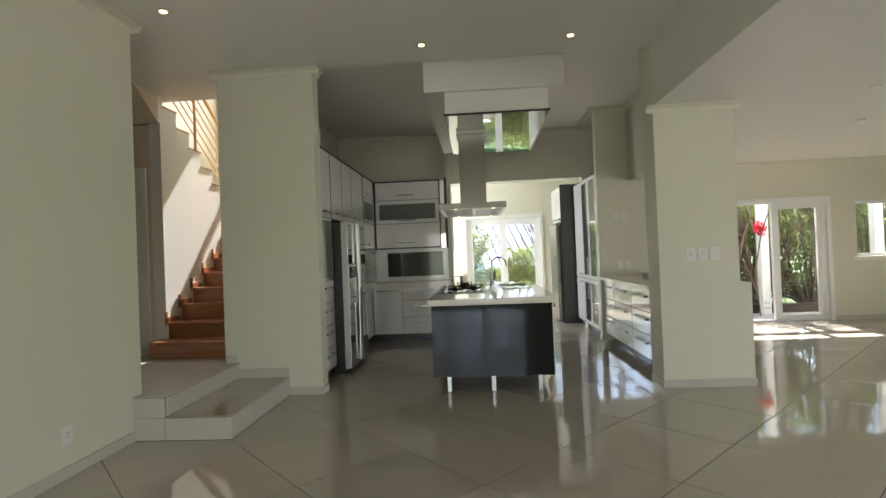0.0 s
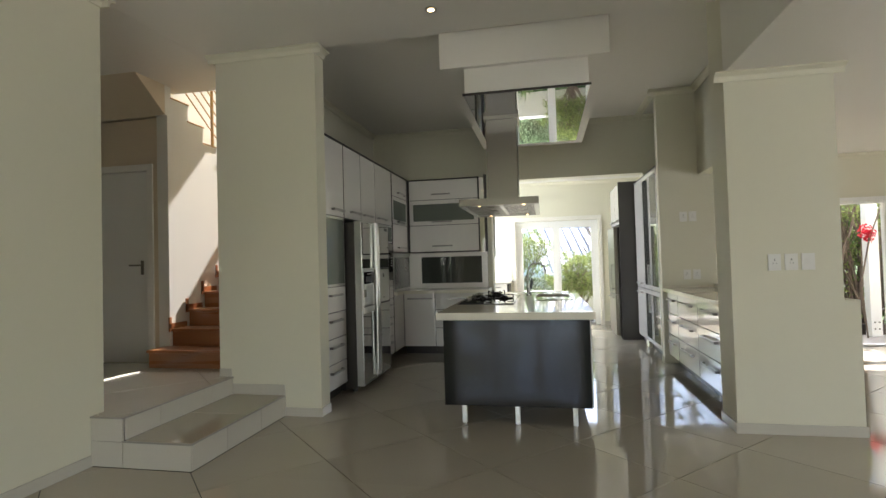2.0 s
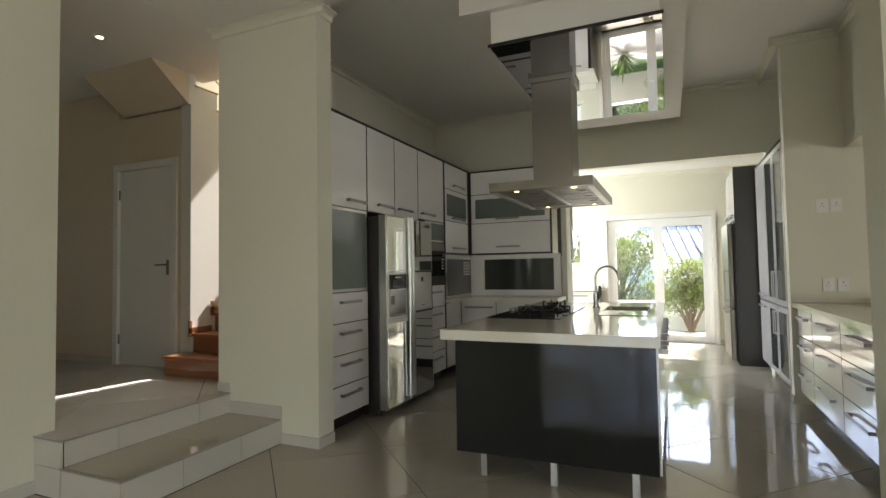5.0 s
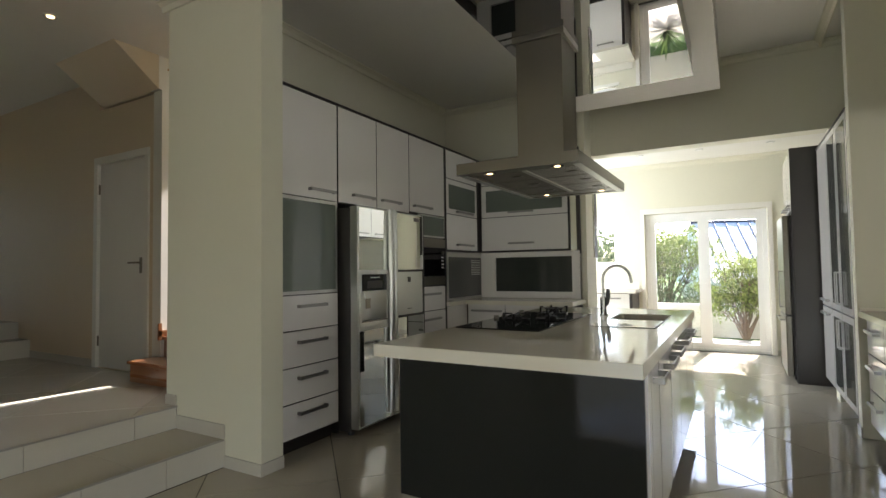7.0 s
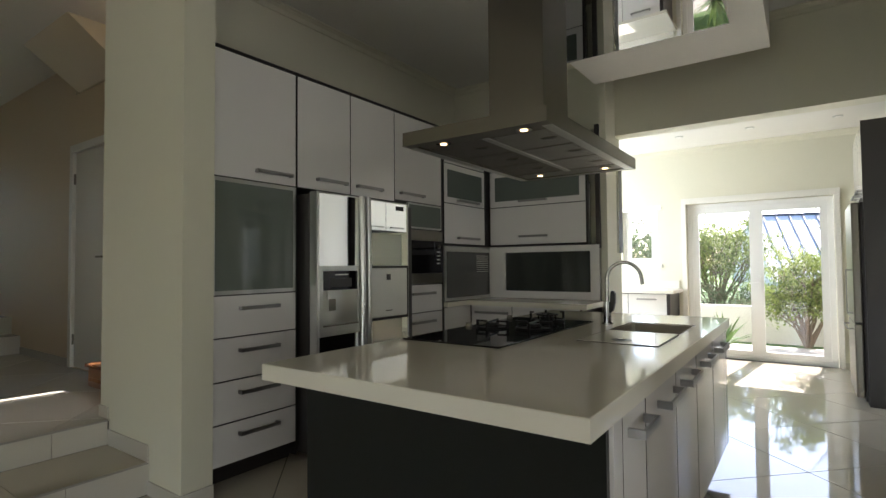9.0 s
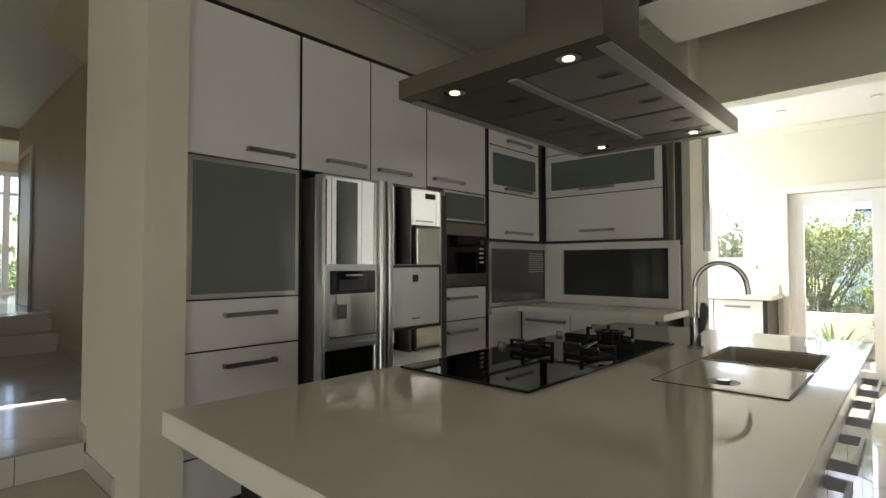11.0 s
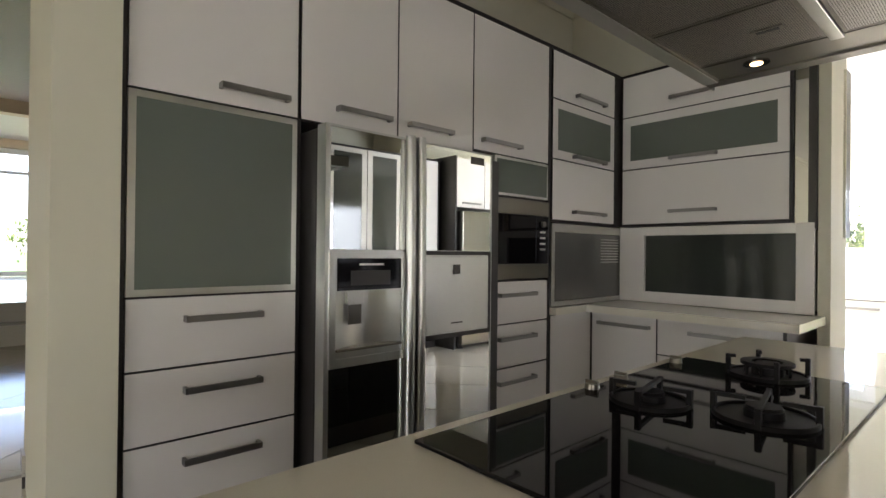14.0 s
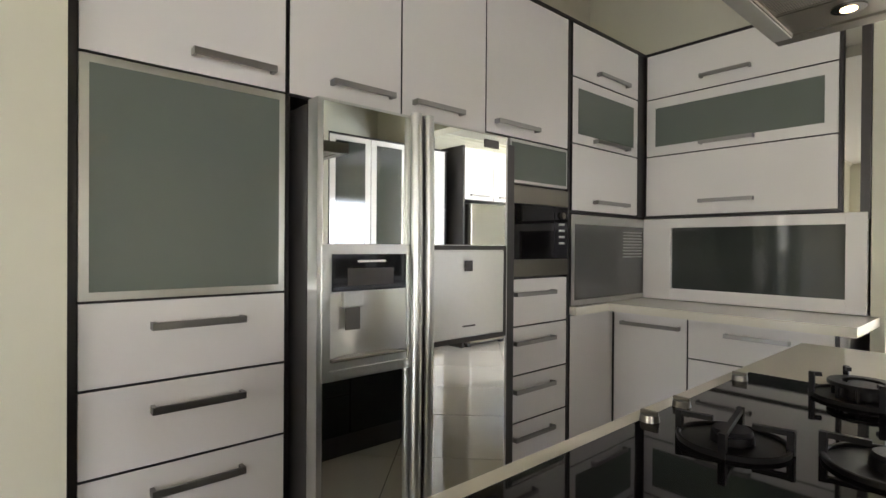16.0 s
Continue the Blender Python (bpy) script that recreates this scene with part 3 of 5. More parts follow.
def front_y(u, name, y, x0, x1, z0, z1, mat=WHITE, gap=0.004, inset=None, hz=None, hx=None):
    f = part(name, boxes((x0 + gap, x1 - gap, y, y + 0.02, z0 + gap, z1 - gap)), mat, u)
    if mat is WHITE:
        banded(f, 1)
    if inset:
        m = inset
        part("glass_panel", boxes((x0 + m, x1 - m, y - 0.0025, y + 0.004, z0 + m, z1 - m)), FROST, f)
    if hz is not None:
        handle(f, (hx[0], y, hz), (hx[1], y, hz), (0, -0.03, 0), tall=0.022)
    return f


XF = -1.605
BX = -2.245
# tall unit with frosted door and four drawers
u = thing("tall_cabinet", (-1.9, 5.72, 0), "white gloss cabinet with frosted door and four drawers", "cabinet")
part("body", boxes((BX, XF - 0.022, 5.376, 6.015, 0.11, 2.555), (BX, XF - 0.002, 5.376, 5.404, 0.11, 2.575), (BX, XF - 0.08, 5.376, 6.015, 0.0, 0.11)), EDGE, u)
front_x(u, "door", XF, 5.404, 6.008, 1.80, 2.56, hz=1.865, hy=(5.695, 5.96))
f = front_x(u, "door", XF, 5.404, 6.008, 1.10, 1.80, SATIN)
part("glass_panel", boxes((XF - 0.004, XF + 0.0025, 5.432, 5.982, 1.128, 1.772)), FROST, f)
for k, (a, b) in enumerate(((0.852, 1.10), (0.60, 0.852), (0.355, 0.60), (0.115, 0.355))):
    front_x(u, "drawer", XF, 5.404, 6.008, a, b, hz=(a + b) / 2 + 0.045, hy=(5.585, 5.86))
# bridge cupboards over the fridge and the oven column
u = thing("wall_cabinet", (-1.9, 6.6, 1.80), "white gloss cupboards over the fridge", "cabinet")
part("body", boxes((BX, XF - 0.022, 6.016, 7.19, 1.80, 2.555), (BX, XF - 0.02, 6.016, 6.03, 0.02, 1.80), (BX, -2.2, 6.03, 7.15, 0.02, 1.80)), EDGE, u)
front_x(u, "door", XF, 6.016, 6.512, 1.80, 2.56, hz=1.875, hy=(6.18, 6.46))
front_x(u, "door", XF, 6.512, 7.018, 1.80, 2.56, hz=1.875, hy=(6.57, 6.85))
u = thing("oven_cabinet", (-1.9, 7.4, 0), "white gloss cabinet with oven niche and drawers", "cabinet")
part("body", boxes((BX, XF - 0.022, 7.192, 7.70, 0.11, 1.10), (BX, XF - 0.022, 7.192, 7.70, 1.585, 2.555), (BX, XF - 0.001, 7.692, 7.715, 0.11, 2.575), (BX, XF - 0.02, 7.176, 7.191, 0.02, 1.80), (BX, XF - 0.08, 7.192, 7.70, 0, 0.11), (BX, -2.2, 7.192, 7.70, 1.10, 1.585)), EDGE, u)
front_x(u, "door", XF, 7.018, 7.69, 1.82, 2.56, hz=1.88, hy=(7.08, 7.40))
f = front_x(u, "flap_door", XF, 7.192, 7.69, 1.59, 1.82, SATIN)
part("glass_panel", boxes((XF - 0.004, XF + 0.0025, 7.21, 7.672, 1.608, 1.80)), FROST, f)
for a, b in ((0.852, 1.10), (0.60, 0.852), (0.355, 0.60), (0.115, 0.355)):
    front_x(u, "drawer", XF, 7.192, 7.69, a, b, hz=(a + b) / 2 + 0.045, hy=(7.22, 7.55))
structure("trim", boxes((XF - 0.03, XF + 0.004, 5.376, 8.57, 2.562, 2.578)), EDGE, "dark cornice strip")
# built in microwave
u = thing("microwave_oven", (-1.9, 7.44, 1.105), "built in black and steel microwave oven", "microwave")
part("casing", boxes((-2.1, XF - 0.01, 7.20, 7.685, 1.112, 1.575)), GREYP, u)
part("top_trim", boxes((XF - 0.01, XF + 0.006, 7.196, 7.69, 1.49, 1.58), bevel=0.002), STEEL, u)
part("bottom_trim", boxes((XF - 0.01, XF + 0.006, 7.196, 7.69, 1.108, 1.197), bevel=0.002), STEEL, u)
part("door_glass", boxes((XF - 0.01, XF + 0.004, 7.196, 7.565, 1.20, 1.487), bevel=0.002), BLACKG, u)
cp = part("control_panel", boxes((XF - 0.01, XF + 0.004, 7.568, 7.69, 1.20, 1.487), bevel=0.002), BLACKG, u)
part("knob", rod(bmesh.new(), (XF + 0.003, 7.63, 1.44), (XF + 0.02, 7.63, 1.44), 0.018, 20), STEEL, cp)
for k in range(4):
    part("button", boxes((XF + 0.002, XF + 0.007, 7.605, 7.655, 1.385 - k * 0.035, 1.397 - k * 0.035)), PLATE, cp)

# the large two door fridge
XR = -1.44
u = thing("fridge_freezer", (-1.8, 6.55, 0), "large mirror finished steel two door fridge", "fridge")
part("body", boxes((-2.18, XR - 0.075, 6.045, 7.13, 0.03, 1.755), bevel=0.006), GREYP, u)
for y in (6.1, 7.07):
    part("foot", rod(bmesh.new(), (XR - 0.12, y, 0.0), (XR - 0.12, y, 0.04), 0.028), BLACK, u)


def fridge_door(y0, y1, low):
    if low < 0.85:      # the door with the recess of its water dispenser
        x0, x1 = XR - 0.07, XR - 0.003
        shell = bmesh.new()
        rows = [[shell.verts.new(v) for v in ((x, a, c), (x, b, c), (x, b, e), (x, a, e))] for x, a, b, c, e in ((x0, y0, y1, 0.06, 1.765), (x1, y0, y1, 0.06, 1.765), (x1, 6.094, 6.423, 0.862, 1.10), (x0 + 0.012, 6.094, 6.423, 0.862, 1.10))]
        for p, q in zip(rows, rows[1:]):
            for k in range(4):
                shell.faces.new((p[k], p[(k + 1) % 4], q[(k + 1) % 4], q[k]))
        shell.faces.new(rows[0])
        shell.faces.new(rows[-1])
    else:
        shell = boxes((XR - 0.07, XR - 0.003, y0, y1, 0.06, 1.765), bevel=0.008)
    d = part("fridge_door", shell, SATIN, u)
    part("mirror_panel", boxes((XR - 0.005, XR, y0 + 0.02, y1 - 0.02, 1.27, 1.755), bevel=0.001), FRIDGE, d)
    part("mirror_panel", boxes((XR - 0.005, XR, y0 + 0.02, y1 - 0.02, 0.07, low), bevel=0.001), FRIDGE, d)
    return d


dl = fridge_door(6.045, 6.475, 0.80)
dr = fridge_door(6.485, 7.0, 0.86)
part("dispenser_frame", boxes((XR - 0.004, XR + 0.004, 6.062, 6.455, 0.80, 0.835), (XR - 0.004, XR + 0.004, 6.062, 6.455, 1.235, 1.262), (XR - 0.004, XR + 0.004, 6.062, 6.092, 0.835, 1.235), (XR - 0.004, XR + 0.004, 6.425, 6.455, 0.835, 1.235)), SATIN, dl)
disp = part("display", boxes((XR - 0.003, XR + 0.003, 6.10, 6.415, 1.105, 1.235), bevel=0.002), BLACKG, dl)
part("screen", boxes((XR + 0.002, XR + 0.0045, 6.16, 6.355, 1.125, 1.185)), GREYP, disp)
part("text_bar", boxes((XR + 0.002, XR + 0.0045, 6.20, 6.32, 1.206, 1.214)), PLATE, disp)
arc = [(XR - 0.006 - 0.048 * math.sin(math.pi * k / 12), 6.096 + 0.325 * k / 12) for k in range(13)]
part("dispenser_niche", prism(bmesh.new(), arc + [(XR - 0.0575, 6.4205), (XR - 0.0575, 6.0965)], "z", 0.874, 1.099), SATIN, dl, smooth=True)
nz = part("nozzle", boxes((XR - 0.045, XR - 0.012, 6.155, 6.235, 1.045, 1.099), bevel=0.004), SATIN, dl)
part("paddle", boxes((XR - 0.022, XR - 0.016, 6.165, 6.225, 0.965, 1.05), bevel=0.002), STEEL, nz)
part("drip_tray", boxes((XR - 0.05, XR + 0.008, 6.097, 6.42, 0.8625, 0.873), bevel=0.003), STEEL, dl)
md = part("bar_door", boxes((XR - 0.003, XR + 0.006, 6.525, 6.965, 0.885, 1.245), bevel=0.004), SATIN, dr)
part("bar_door_rim", boxes((XR - 0.003, XR + 0.003, 6.505, 6.985, 0.86, 0.88), (XR - 0.003, XR + 0.003, 6.505, 6.985, 1.25, 1.268), (XR - 0.003, XR + 0.003, 6.505, 6.519, 0.88, 1.25), (XR - 0.003, XR + 0.003, 6.971, 6.985, 0.88, 1.25)), GREYP, dr)
part("badge", boxes((XR + 0.005, XR + 0.009, 6.72, 6.765, 1.16, 1.205)), GREYP, md)
part("text_bar", boxes((XR + 0.005, XR + 0.0075, 6.71, 6.785, 0.925, 0.932)), GREYP, md)
part("controls", boxes((XR - 0.001, XR + 0.003, 6.84, 6.93, 1.70, 1.735)), GREYP, dr)
for y, d in ((6.448, dl), (6.507, dr)):
    bm = tube(bmesh.new(), [(XR + 0.018, y, 0.10), (XR + 0.024, y, 0.4), (XR + 0.027, y, 0.95), (XR + 0.024, y, 1.5), (XR + 0.018, y, 1.77)], 0.022, 16)
    for z in (0.16, 0.95, 1.72):
        rod(bm, (XR - 0.002, y, z), (XR + 0.018, y, z), 0.012)
    part("handle", bm, SATIN, d, smooth=True)

# corner wall cabinets
XS = -1.605
u = thing("wall_cabinet", (-1.9, 8.1, 1.47), "narrow white wall cabinet with a frosted flap", "cabinet")
part("body", boxes((BX, XS - 0.022, 7.716, 8.50, 1.47, 2.56), (BX, XS, 8.487, 8.60, 1.465, 2.575), (BX, XS + 0.0, 7.716, 8.487, 1.462, 1.472)), EDGE, u)
front_x(u, "flap_door", XS, 7.73, 8.483, 2.25, 2.56, hz=2.31, hy=(7.98, 8.33))
front_x(u, "flap_door", XS, 7.73, 8.483, 1.865, 2.25, inset=0.06, hz=1.90, hy=(7.95, 8.33))
front_x(u, "flap_door", XS, 7.73, 8.483, 1.475, 1.865, hz=1.535, hy=(7.95, 8.33))
YS = 8.57
u = thing("wall_cabinet", (-1.05, 8.73, 1.47), "wide white wall cabinet with a long frosted flap", "cabinet")
part("body", boxes((XS, -0.515, YS + 0.022, 8.896, 1.475, 2.56), (-0.53, -0.515, YS - 0.002, 8.896, 1.462, 2.575), (-1.60, -0.53, YS + 0.001, 8.896, 1.462, 1.475), (-1.60, -0.53, YS - 0.002, 8.896, 2.562, 2.575)), EDGE, u)
front_y(u, "flap_door", YS, -1.59, -0.53, 2.26, 2.56, hz=2.34, hx=(-1.235, -0.95))
front_y(u, "flap_door", YS, -1.59, -0.53, 1.875, 2.26, inset=0.065, hz=1.925, hx=(-1.235, -0.93))
front_y(u, "flap_door", YS, -1.59, -0.53, 1.475, 1.875, hz=1.56, hx=(-1.235, -0.93))
u = thing("side_cabinet", (-0.46, 8.73, 1.40), "narrow glass sided end cabinet", "cabinet")
part("body", boxes((-0.513, -0.442, YS + 0.03, 8.896, 1.45, 2.56)), TRIM, u)
part("glass_panel", boxes((-0.512, -0.442, YS + 0.02, YS + 0.03, 1.45, 2.56)), FRIDGE, u)
part("post", boxes((-0.442, -0.402, YS + 0.005, 8.896, 1.42, 2.6)), GREYP, u)
u = thing("end_panel", (-0.35, 9.02, 1.377), "slim dark glass edged cabinet end beside the opening", "panel")
part("panel", boxes((-0.358, -0.335, 8.96, 9.08, 1.377, 2.404)), GREYP, u)
part("glass_edge", boxes((-0.358, -0.335, 8.952, 8.958, 1.377, 2.404)), FRIDGE, u)
# roller shutter and dark glazed niche standing on the counter
u = thing("roller_cabinet", (-1.9, 8.2, 0.92), "counter cabinet with a silver roller shutter", "cabinet")
part("frame", boxes((XS - 0.02, XS, 7.73, 7.765, 0.925, 1.455), (XS - 0.02, XS, 8.585, 8.62, 0.925, 1.455), (XS - 0.02, XS, 7.765, 8.585, 1.40, 1.455), (XS - 0.02, XS, 7.765, 8.585, 0.925, 0.955)), SATIN, u)
sh = part("shutter", boxes((XS - 0.03, XS - 0.008, 7.765, 8.585, 0.955, 1.40)), SHUT, u)
for k in range(9):
    part("slat_line", boxes((XS - 0.0085, XS - 0.0065, 8.32, 8.56, 1.20 + k * 0.02, 1.206 + k * 0.02)), SATIN, sh)
u = thing("niche_cabinet", (-1.0, 8.7, 0.92), "white framed niche with dark glass", "cabinet")
part("frame", boxes((XS + 0.002, -1.42, YS + 0.0, YS + 0.05, 0.925, 1.455), (-0.50, -0.41, YS + 0.0, YS + 0.028, 0.925, 1.455), (-1.42, -0.50, YS, YS + 0.05, 1.395, 1.455), (-1.42, -0.50, YS, YS + 0.05, 0.925, 1.0), bevel=0.002), WHITE, u)
part("dark_glass", boxes((-1.42, -0.50, YS + 0.03, YS + 0.045, 1.0, 1.395)), FROSTD, u)

# base cabinets with their counter
u = thing("base_cabinet", (-1.9, 8.0, 0), "white gloss corner base cabinet", "cabinet")
part("body", boxes((BX, XF - 0.022, 7.716, 8.893, 0.11, 0.875)), EDGE, u)
front_x(u, "panel", XF, 7.72, 8.185, 0.115, 0.872)
YB = 8.19
for x0, x1, lab in ((-1.60, -1.14, 1), (-1.14, -0.46, 3)):
    u = thing("base_cabinet", ((x0 + x1) / 2, 8.4, 0), "white gloss base cabinet with a single door" if lab == 1 else "white gloss base cabinet with three drawers", "cabinet")
    part("body", boxes((x0, x1 - 0.001, YB + 0.022, 8.893, 0.11, 0.875), (x0, x1 - 0.001, YB + 0.08, 8.893, 0, 0.11)), EDGE, u)
    if lab == 1:
        front_y(u, "door", YB, x0, x1, 0.115, 0.872, hz=0.80, hx=(x0 + 0.06, x0 + 0.42))
    else:
        for a, b in ((0.64, 0.872), (0.38, 0.64), (0.115, 0.38)):
            front_y(u, "drawer", YB, x0, x1, a, b, hz=(a + b) / 2 + 0.04, hx=(x0 + 0.2, x0 + 0.5))
    part("side_panel", boxes((x1 - 0.001, x1 + 0.015, YB, 8.893, 0.0, 0.875)), EDGE, u) if lab == 3 else None
u = thing("worktop", (-1.6, 8.0, 0.88), "white quartz L shaped worktop", "worktop")
part("top", prism(bmesh.new(), [(BX, 7.717), (-1.56, 7.717), (-1.56, 8.06), (-0.36, 8.06), (-0.36, 8.598), (-0.402, 8.598), (-0.402, 8.897), (BX, 8.897)], "z", 0.876, 0.922), STONE, u)

# island
u = thing("kitchen_island", (0.18, 6.2, 0), "kitchen island with dark gloss end panel and white drawers", "island")
part("body", boxes((-0.385, 0.735, 5.125, 6.49, 0.165, 0.862), (-0.385, 0.735, 6.91, 7.40, 0.165, 0.862), (-0.385, 0.735, 6.49, 6.91, 0.165, 0.74), (-0.385, 0.31, 6.49, 6.91, 0.74, 0.862), (0.675, 0.735, 6.49, 6.91, 0.74, 0.862)), EDGE, u)
part("end_panel", boxes((-0.405, 0.745, 5.10, 5.124, 0.162, 0.862), bevel=0.001), DARK, u)
front_x(u, "panel", -0.405, 5.125, 5.62, 0.165, 0.862, DARK, out=-1)
front_x(u, "door", -0.405, 5.62, 5.98, 0.165, 0.862, DARK, out=-1, hz=0.80, hy=(5.68, 5.92))
for a, b in ((0.64, 0.862), (0.40, 0.64), (0.165, 0.40)):
    front_x(u, "drawer", -0.405, 5.98, 6.80, a, b, DARK, out=-1, hz=(a + b) / 2 + 0.05, hy=(6.24, 6.54))
front_x(u, "door", -0.405, 6.80, 7.42, 0.165, 0.862, DARK, out=-1, hz=0.80, hy=(6.95, 7.25))
part("back_panel", boxes((-0.385, 0.757, 7.401, 7.42, 0.162, 0.862)), DARK, u)
XI = 0.757
part("edge_strip", boxes((XI - 0.02, XI, 5.125, 5.20, 0.162, 0.862)), WHITE, u)
ys = [5.20, 5.445, 5.90, 6.345, 6.83, 7.31]
for a, b, h0, h1 in ((5.20, 5.445, 5.235, 0), (5.445, 5.90, 5.60, 5.86), (5.90, 6.345, 5.98, 6.24), (6.345, 6.83, 6.44, 6.70), (6.83, 7.31, 6.90, 7.16)):
    front_x(u, "door", XI, a, b, 0.165, 0.86)
    if h1:
        handle(u, (XI, h0, 0.795), (XI, h1, 0.795), (0.04, 0, 0), tall=0.026)
handle(u, (XI, 5.25, 0.795), (XI, 5.43, 0.795), (0.04, 0, 0), tall=0.026)
part("edge_strip", boxes((XI - 0.02, XI, 7.315, 7.40, 0.162, 0.862)), WHITE, u)
for x in (-0.26, 0.17, 0.62):
    for y in (5.2, 7.3):
        part("leg", boxes((x - 0.02, x + 0.02, y - 0.02, y + 0.02, 0.0, 0.165), bevel=0.002), SATIN, u)
part("plinth", boxes((-0.30, 0.60, 5.75, 7.35, 0.0, 0.165)), EDGE, u)
u = thing("island_worktop", (0.18, 6.2, 0.862), "thick white quartz worktop on the island", "worktop")
S0, S1, S2, S3 = 0.325, 0.665, 6.50, 6.90
bm = bmesh.new()
rings = []
for x0, x1, y0, y1, z in ((-0.42, 0.772, 4.91, 7.46, 0.863), (-0.42, 0.772, 4.91, 7.46, 0.9175), (-0.4175, 0.7695, 4.9125, 7.4575, 0.92), (S0, S1, S2, S3, 0.92), (S0, S1, S2, S3, 0.863)):
    rings.append([bm.verts.new(p) for p in ((x0, y0, z), (x1, y0, z), (x1, y1, z), (x0, y1, z))])
for a, b in zip(rings, rings[1:] + rings[:1]):
    for k in range(4):
        bm.faces.new((a[k], a[(k + 1) % 4], b[(k + 1) % 4], b[k]))
part("top", bm, STONE, u)
rr = 0.045
for cx, cy, sx, sy in ((S0, S2, 1, 1), (S1, S2, -1, 1), (S1, S3, -1, -1), (S0, S3, 1, -1)):
    arc = [(cx + sx * rr * (1 - math.sin(k * math.pi / 12)), cy + sy * rr * (1 - math.cos(k * math.pi / 12))) for k in range(7)]
    part("corner", prism(bmesh.new(), [(cx, cy)] + arc, "z", 0.863, 0.9199), STONE, u)

# hob
u = thing("gas_hob", (-0.12, 6.2, 0.92), "black glass gas hob with three burners", "hob")
part("plate", boxes((-0.373, 0.138, 5.635, 6.777, 0.921, 0.929), bevel=0.002), BLACKG, u)


def bar(bm, a, b, w, h):
    """A square bar from a to b, w wide and h deep."""
    a, b = Vector(a), Vector(b)
    d = (b - a).normalized()
    side = Vector((0, 0, 1)).cross(d) if abs(d.z) < 0.9 else Vector((1, 0, 0))
    side.normalize()
    up = d.cross(side)
    vs = [bm.verts.new(p + side * sx * w / 2 + up * sz * h / 2) for p in (a, b) for sx, sz in ((-1, -1), (1, -1), (1, 1), (-1, 1))]
    for f in ((0, 1, 2, 3), (7, 6, 5, 4), (0, 4, 5, 1), (1, 5, 6, 2), (2, 6, 7, 3), (3, 7, 4, 0)):
        bm.faces.new([vs[k] for k in f])
    return bm


def ring(bm, x, y, z0, z1, inner, outer, sides=32):
    """A flat washer with its thickness."""
    rows = [[bm.verts.new((x + q * math.cos(2 * math.pi * k / sides), y + q * math.sin(2 * math.pi * k / sides), z)) for k in range(sides)] for q, z in ((inner, z0), (outer, z0), (outer, z1 - 0.0015), (outer - 0.002, z1), (inner + 0.002, z1), (inner, z1 - 0.0015))]
    for a, b in zip(rows, rows[1:] + rows[:1]):
        for k in range(sides):
            bm.faces.new((a[k], a[(k + 1) % sides], b[(k + 1) % sides], b[k]))
    return bm


def burner(x, y, R, h, turn=0.0):
    wok = h > 0.045
    b = part("burner", ring(rod(bmesh.new(), (x, y, 0.929), (x, y, 0.9325), R * 0.93, 32, R * 0.92), x, y, 0.9292, 0.9385, R * 0.92, R), IRON, u, smooth=True)
    bm = rod(bmesh.new(), (x, y, 0.9325), (x, y, 0.929 + h * 0.5), R * 0.40, 24, R * 0.38)
    if wok:
        ring(bm, x, y, 0.929 + h * 0.62, 0.929 + h * 0.8, R * 0.38, R * 0.66)
        rod(bm, (x, y, 0.929 + h * 0.5), (x, y, 0.929 + h * 0.74), R * 0.28, 24)
        for k in range(8):
            a = math.pi * k / 4
            rod(bm, (x + R * 0.55 * math.cos(a), y + R * 0.55 * math.sin(a), 0.9325), (x + R * 0.55 * math.cos(a), y + R * 0.55 * math.sin(a), 0.929 + h * 0.64), 0.004, 8)
    else:
        rod(bm, (x, y, 0.929 + h * 0.55), (x, y, 0.929 + h * 0.72), R * 0.37, 28, R * 0.34)
    part("cap", bm, IRON, b, smooth=True)
    top = 0.929 + h
    for k in range(4):
        a = turn + math.pi * k / 2
        cs, s = math.cos(a), math.sin(a)
        if wok:
            inner = R * 0.78
        elif k == 0:
            inner = -R * 0.96
        elif k == 2:
            inner = R * 0.96
        else:
            inner = R * 0.34
        e = R * 0.965
        bm = bar(bmesh.new(), (x + cs * e, y + s * e, 0.930), (x + cs * e, y + s * e, top + 0.005), 0.011, 0.011)
        if abs(inner - e) > 0.01:
            bar(bm, (x + cs * inner, y + s * inner, top), (x + cs * (e + 0.004), y + s * (e + 0.004), top), 0.009, 0.009)
        part("pan_support", bm, IRON, b)
    return b


burner(-0.21, 6.19, 0.088, 0.036, 1.75)
burner(0.0, 6.26, 0.097, 0.036, 1.75)
burner(-0.115, 6.69, 0.10, 0.050, 0.5)
for y in (6.19, 6.33, 6.665):
    k = part("knob", rod(bmesh.new(), (-0.358, y, 0.929), (-0.358, y, 0.942), 0.019, 24, 0.017), STEEL, u, smooth=True)
    part("grip", boxes((-0.375, -0.341, y - 0.004, y + 0.004, 0.942, 0.949), bevel=0.001), STEEL, k)

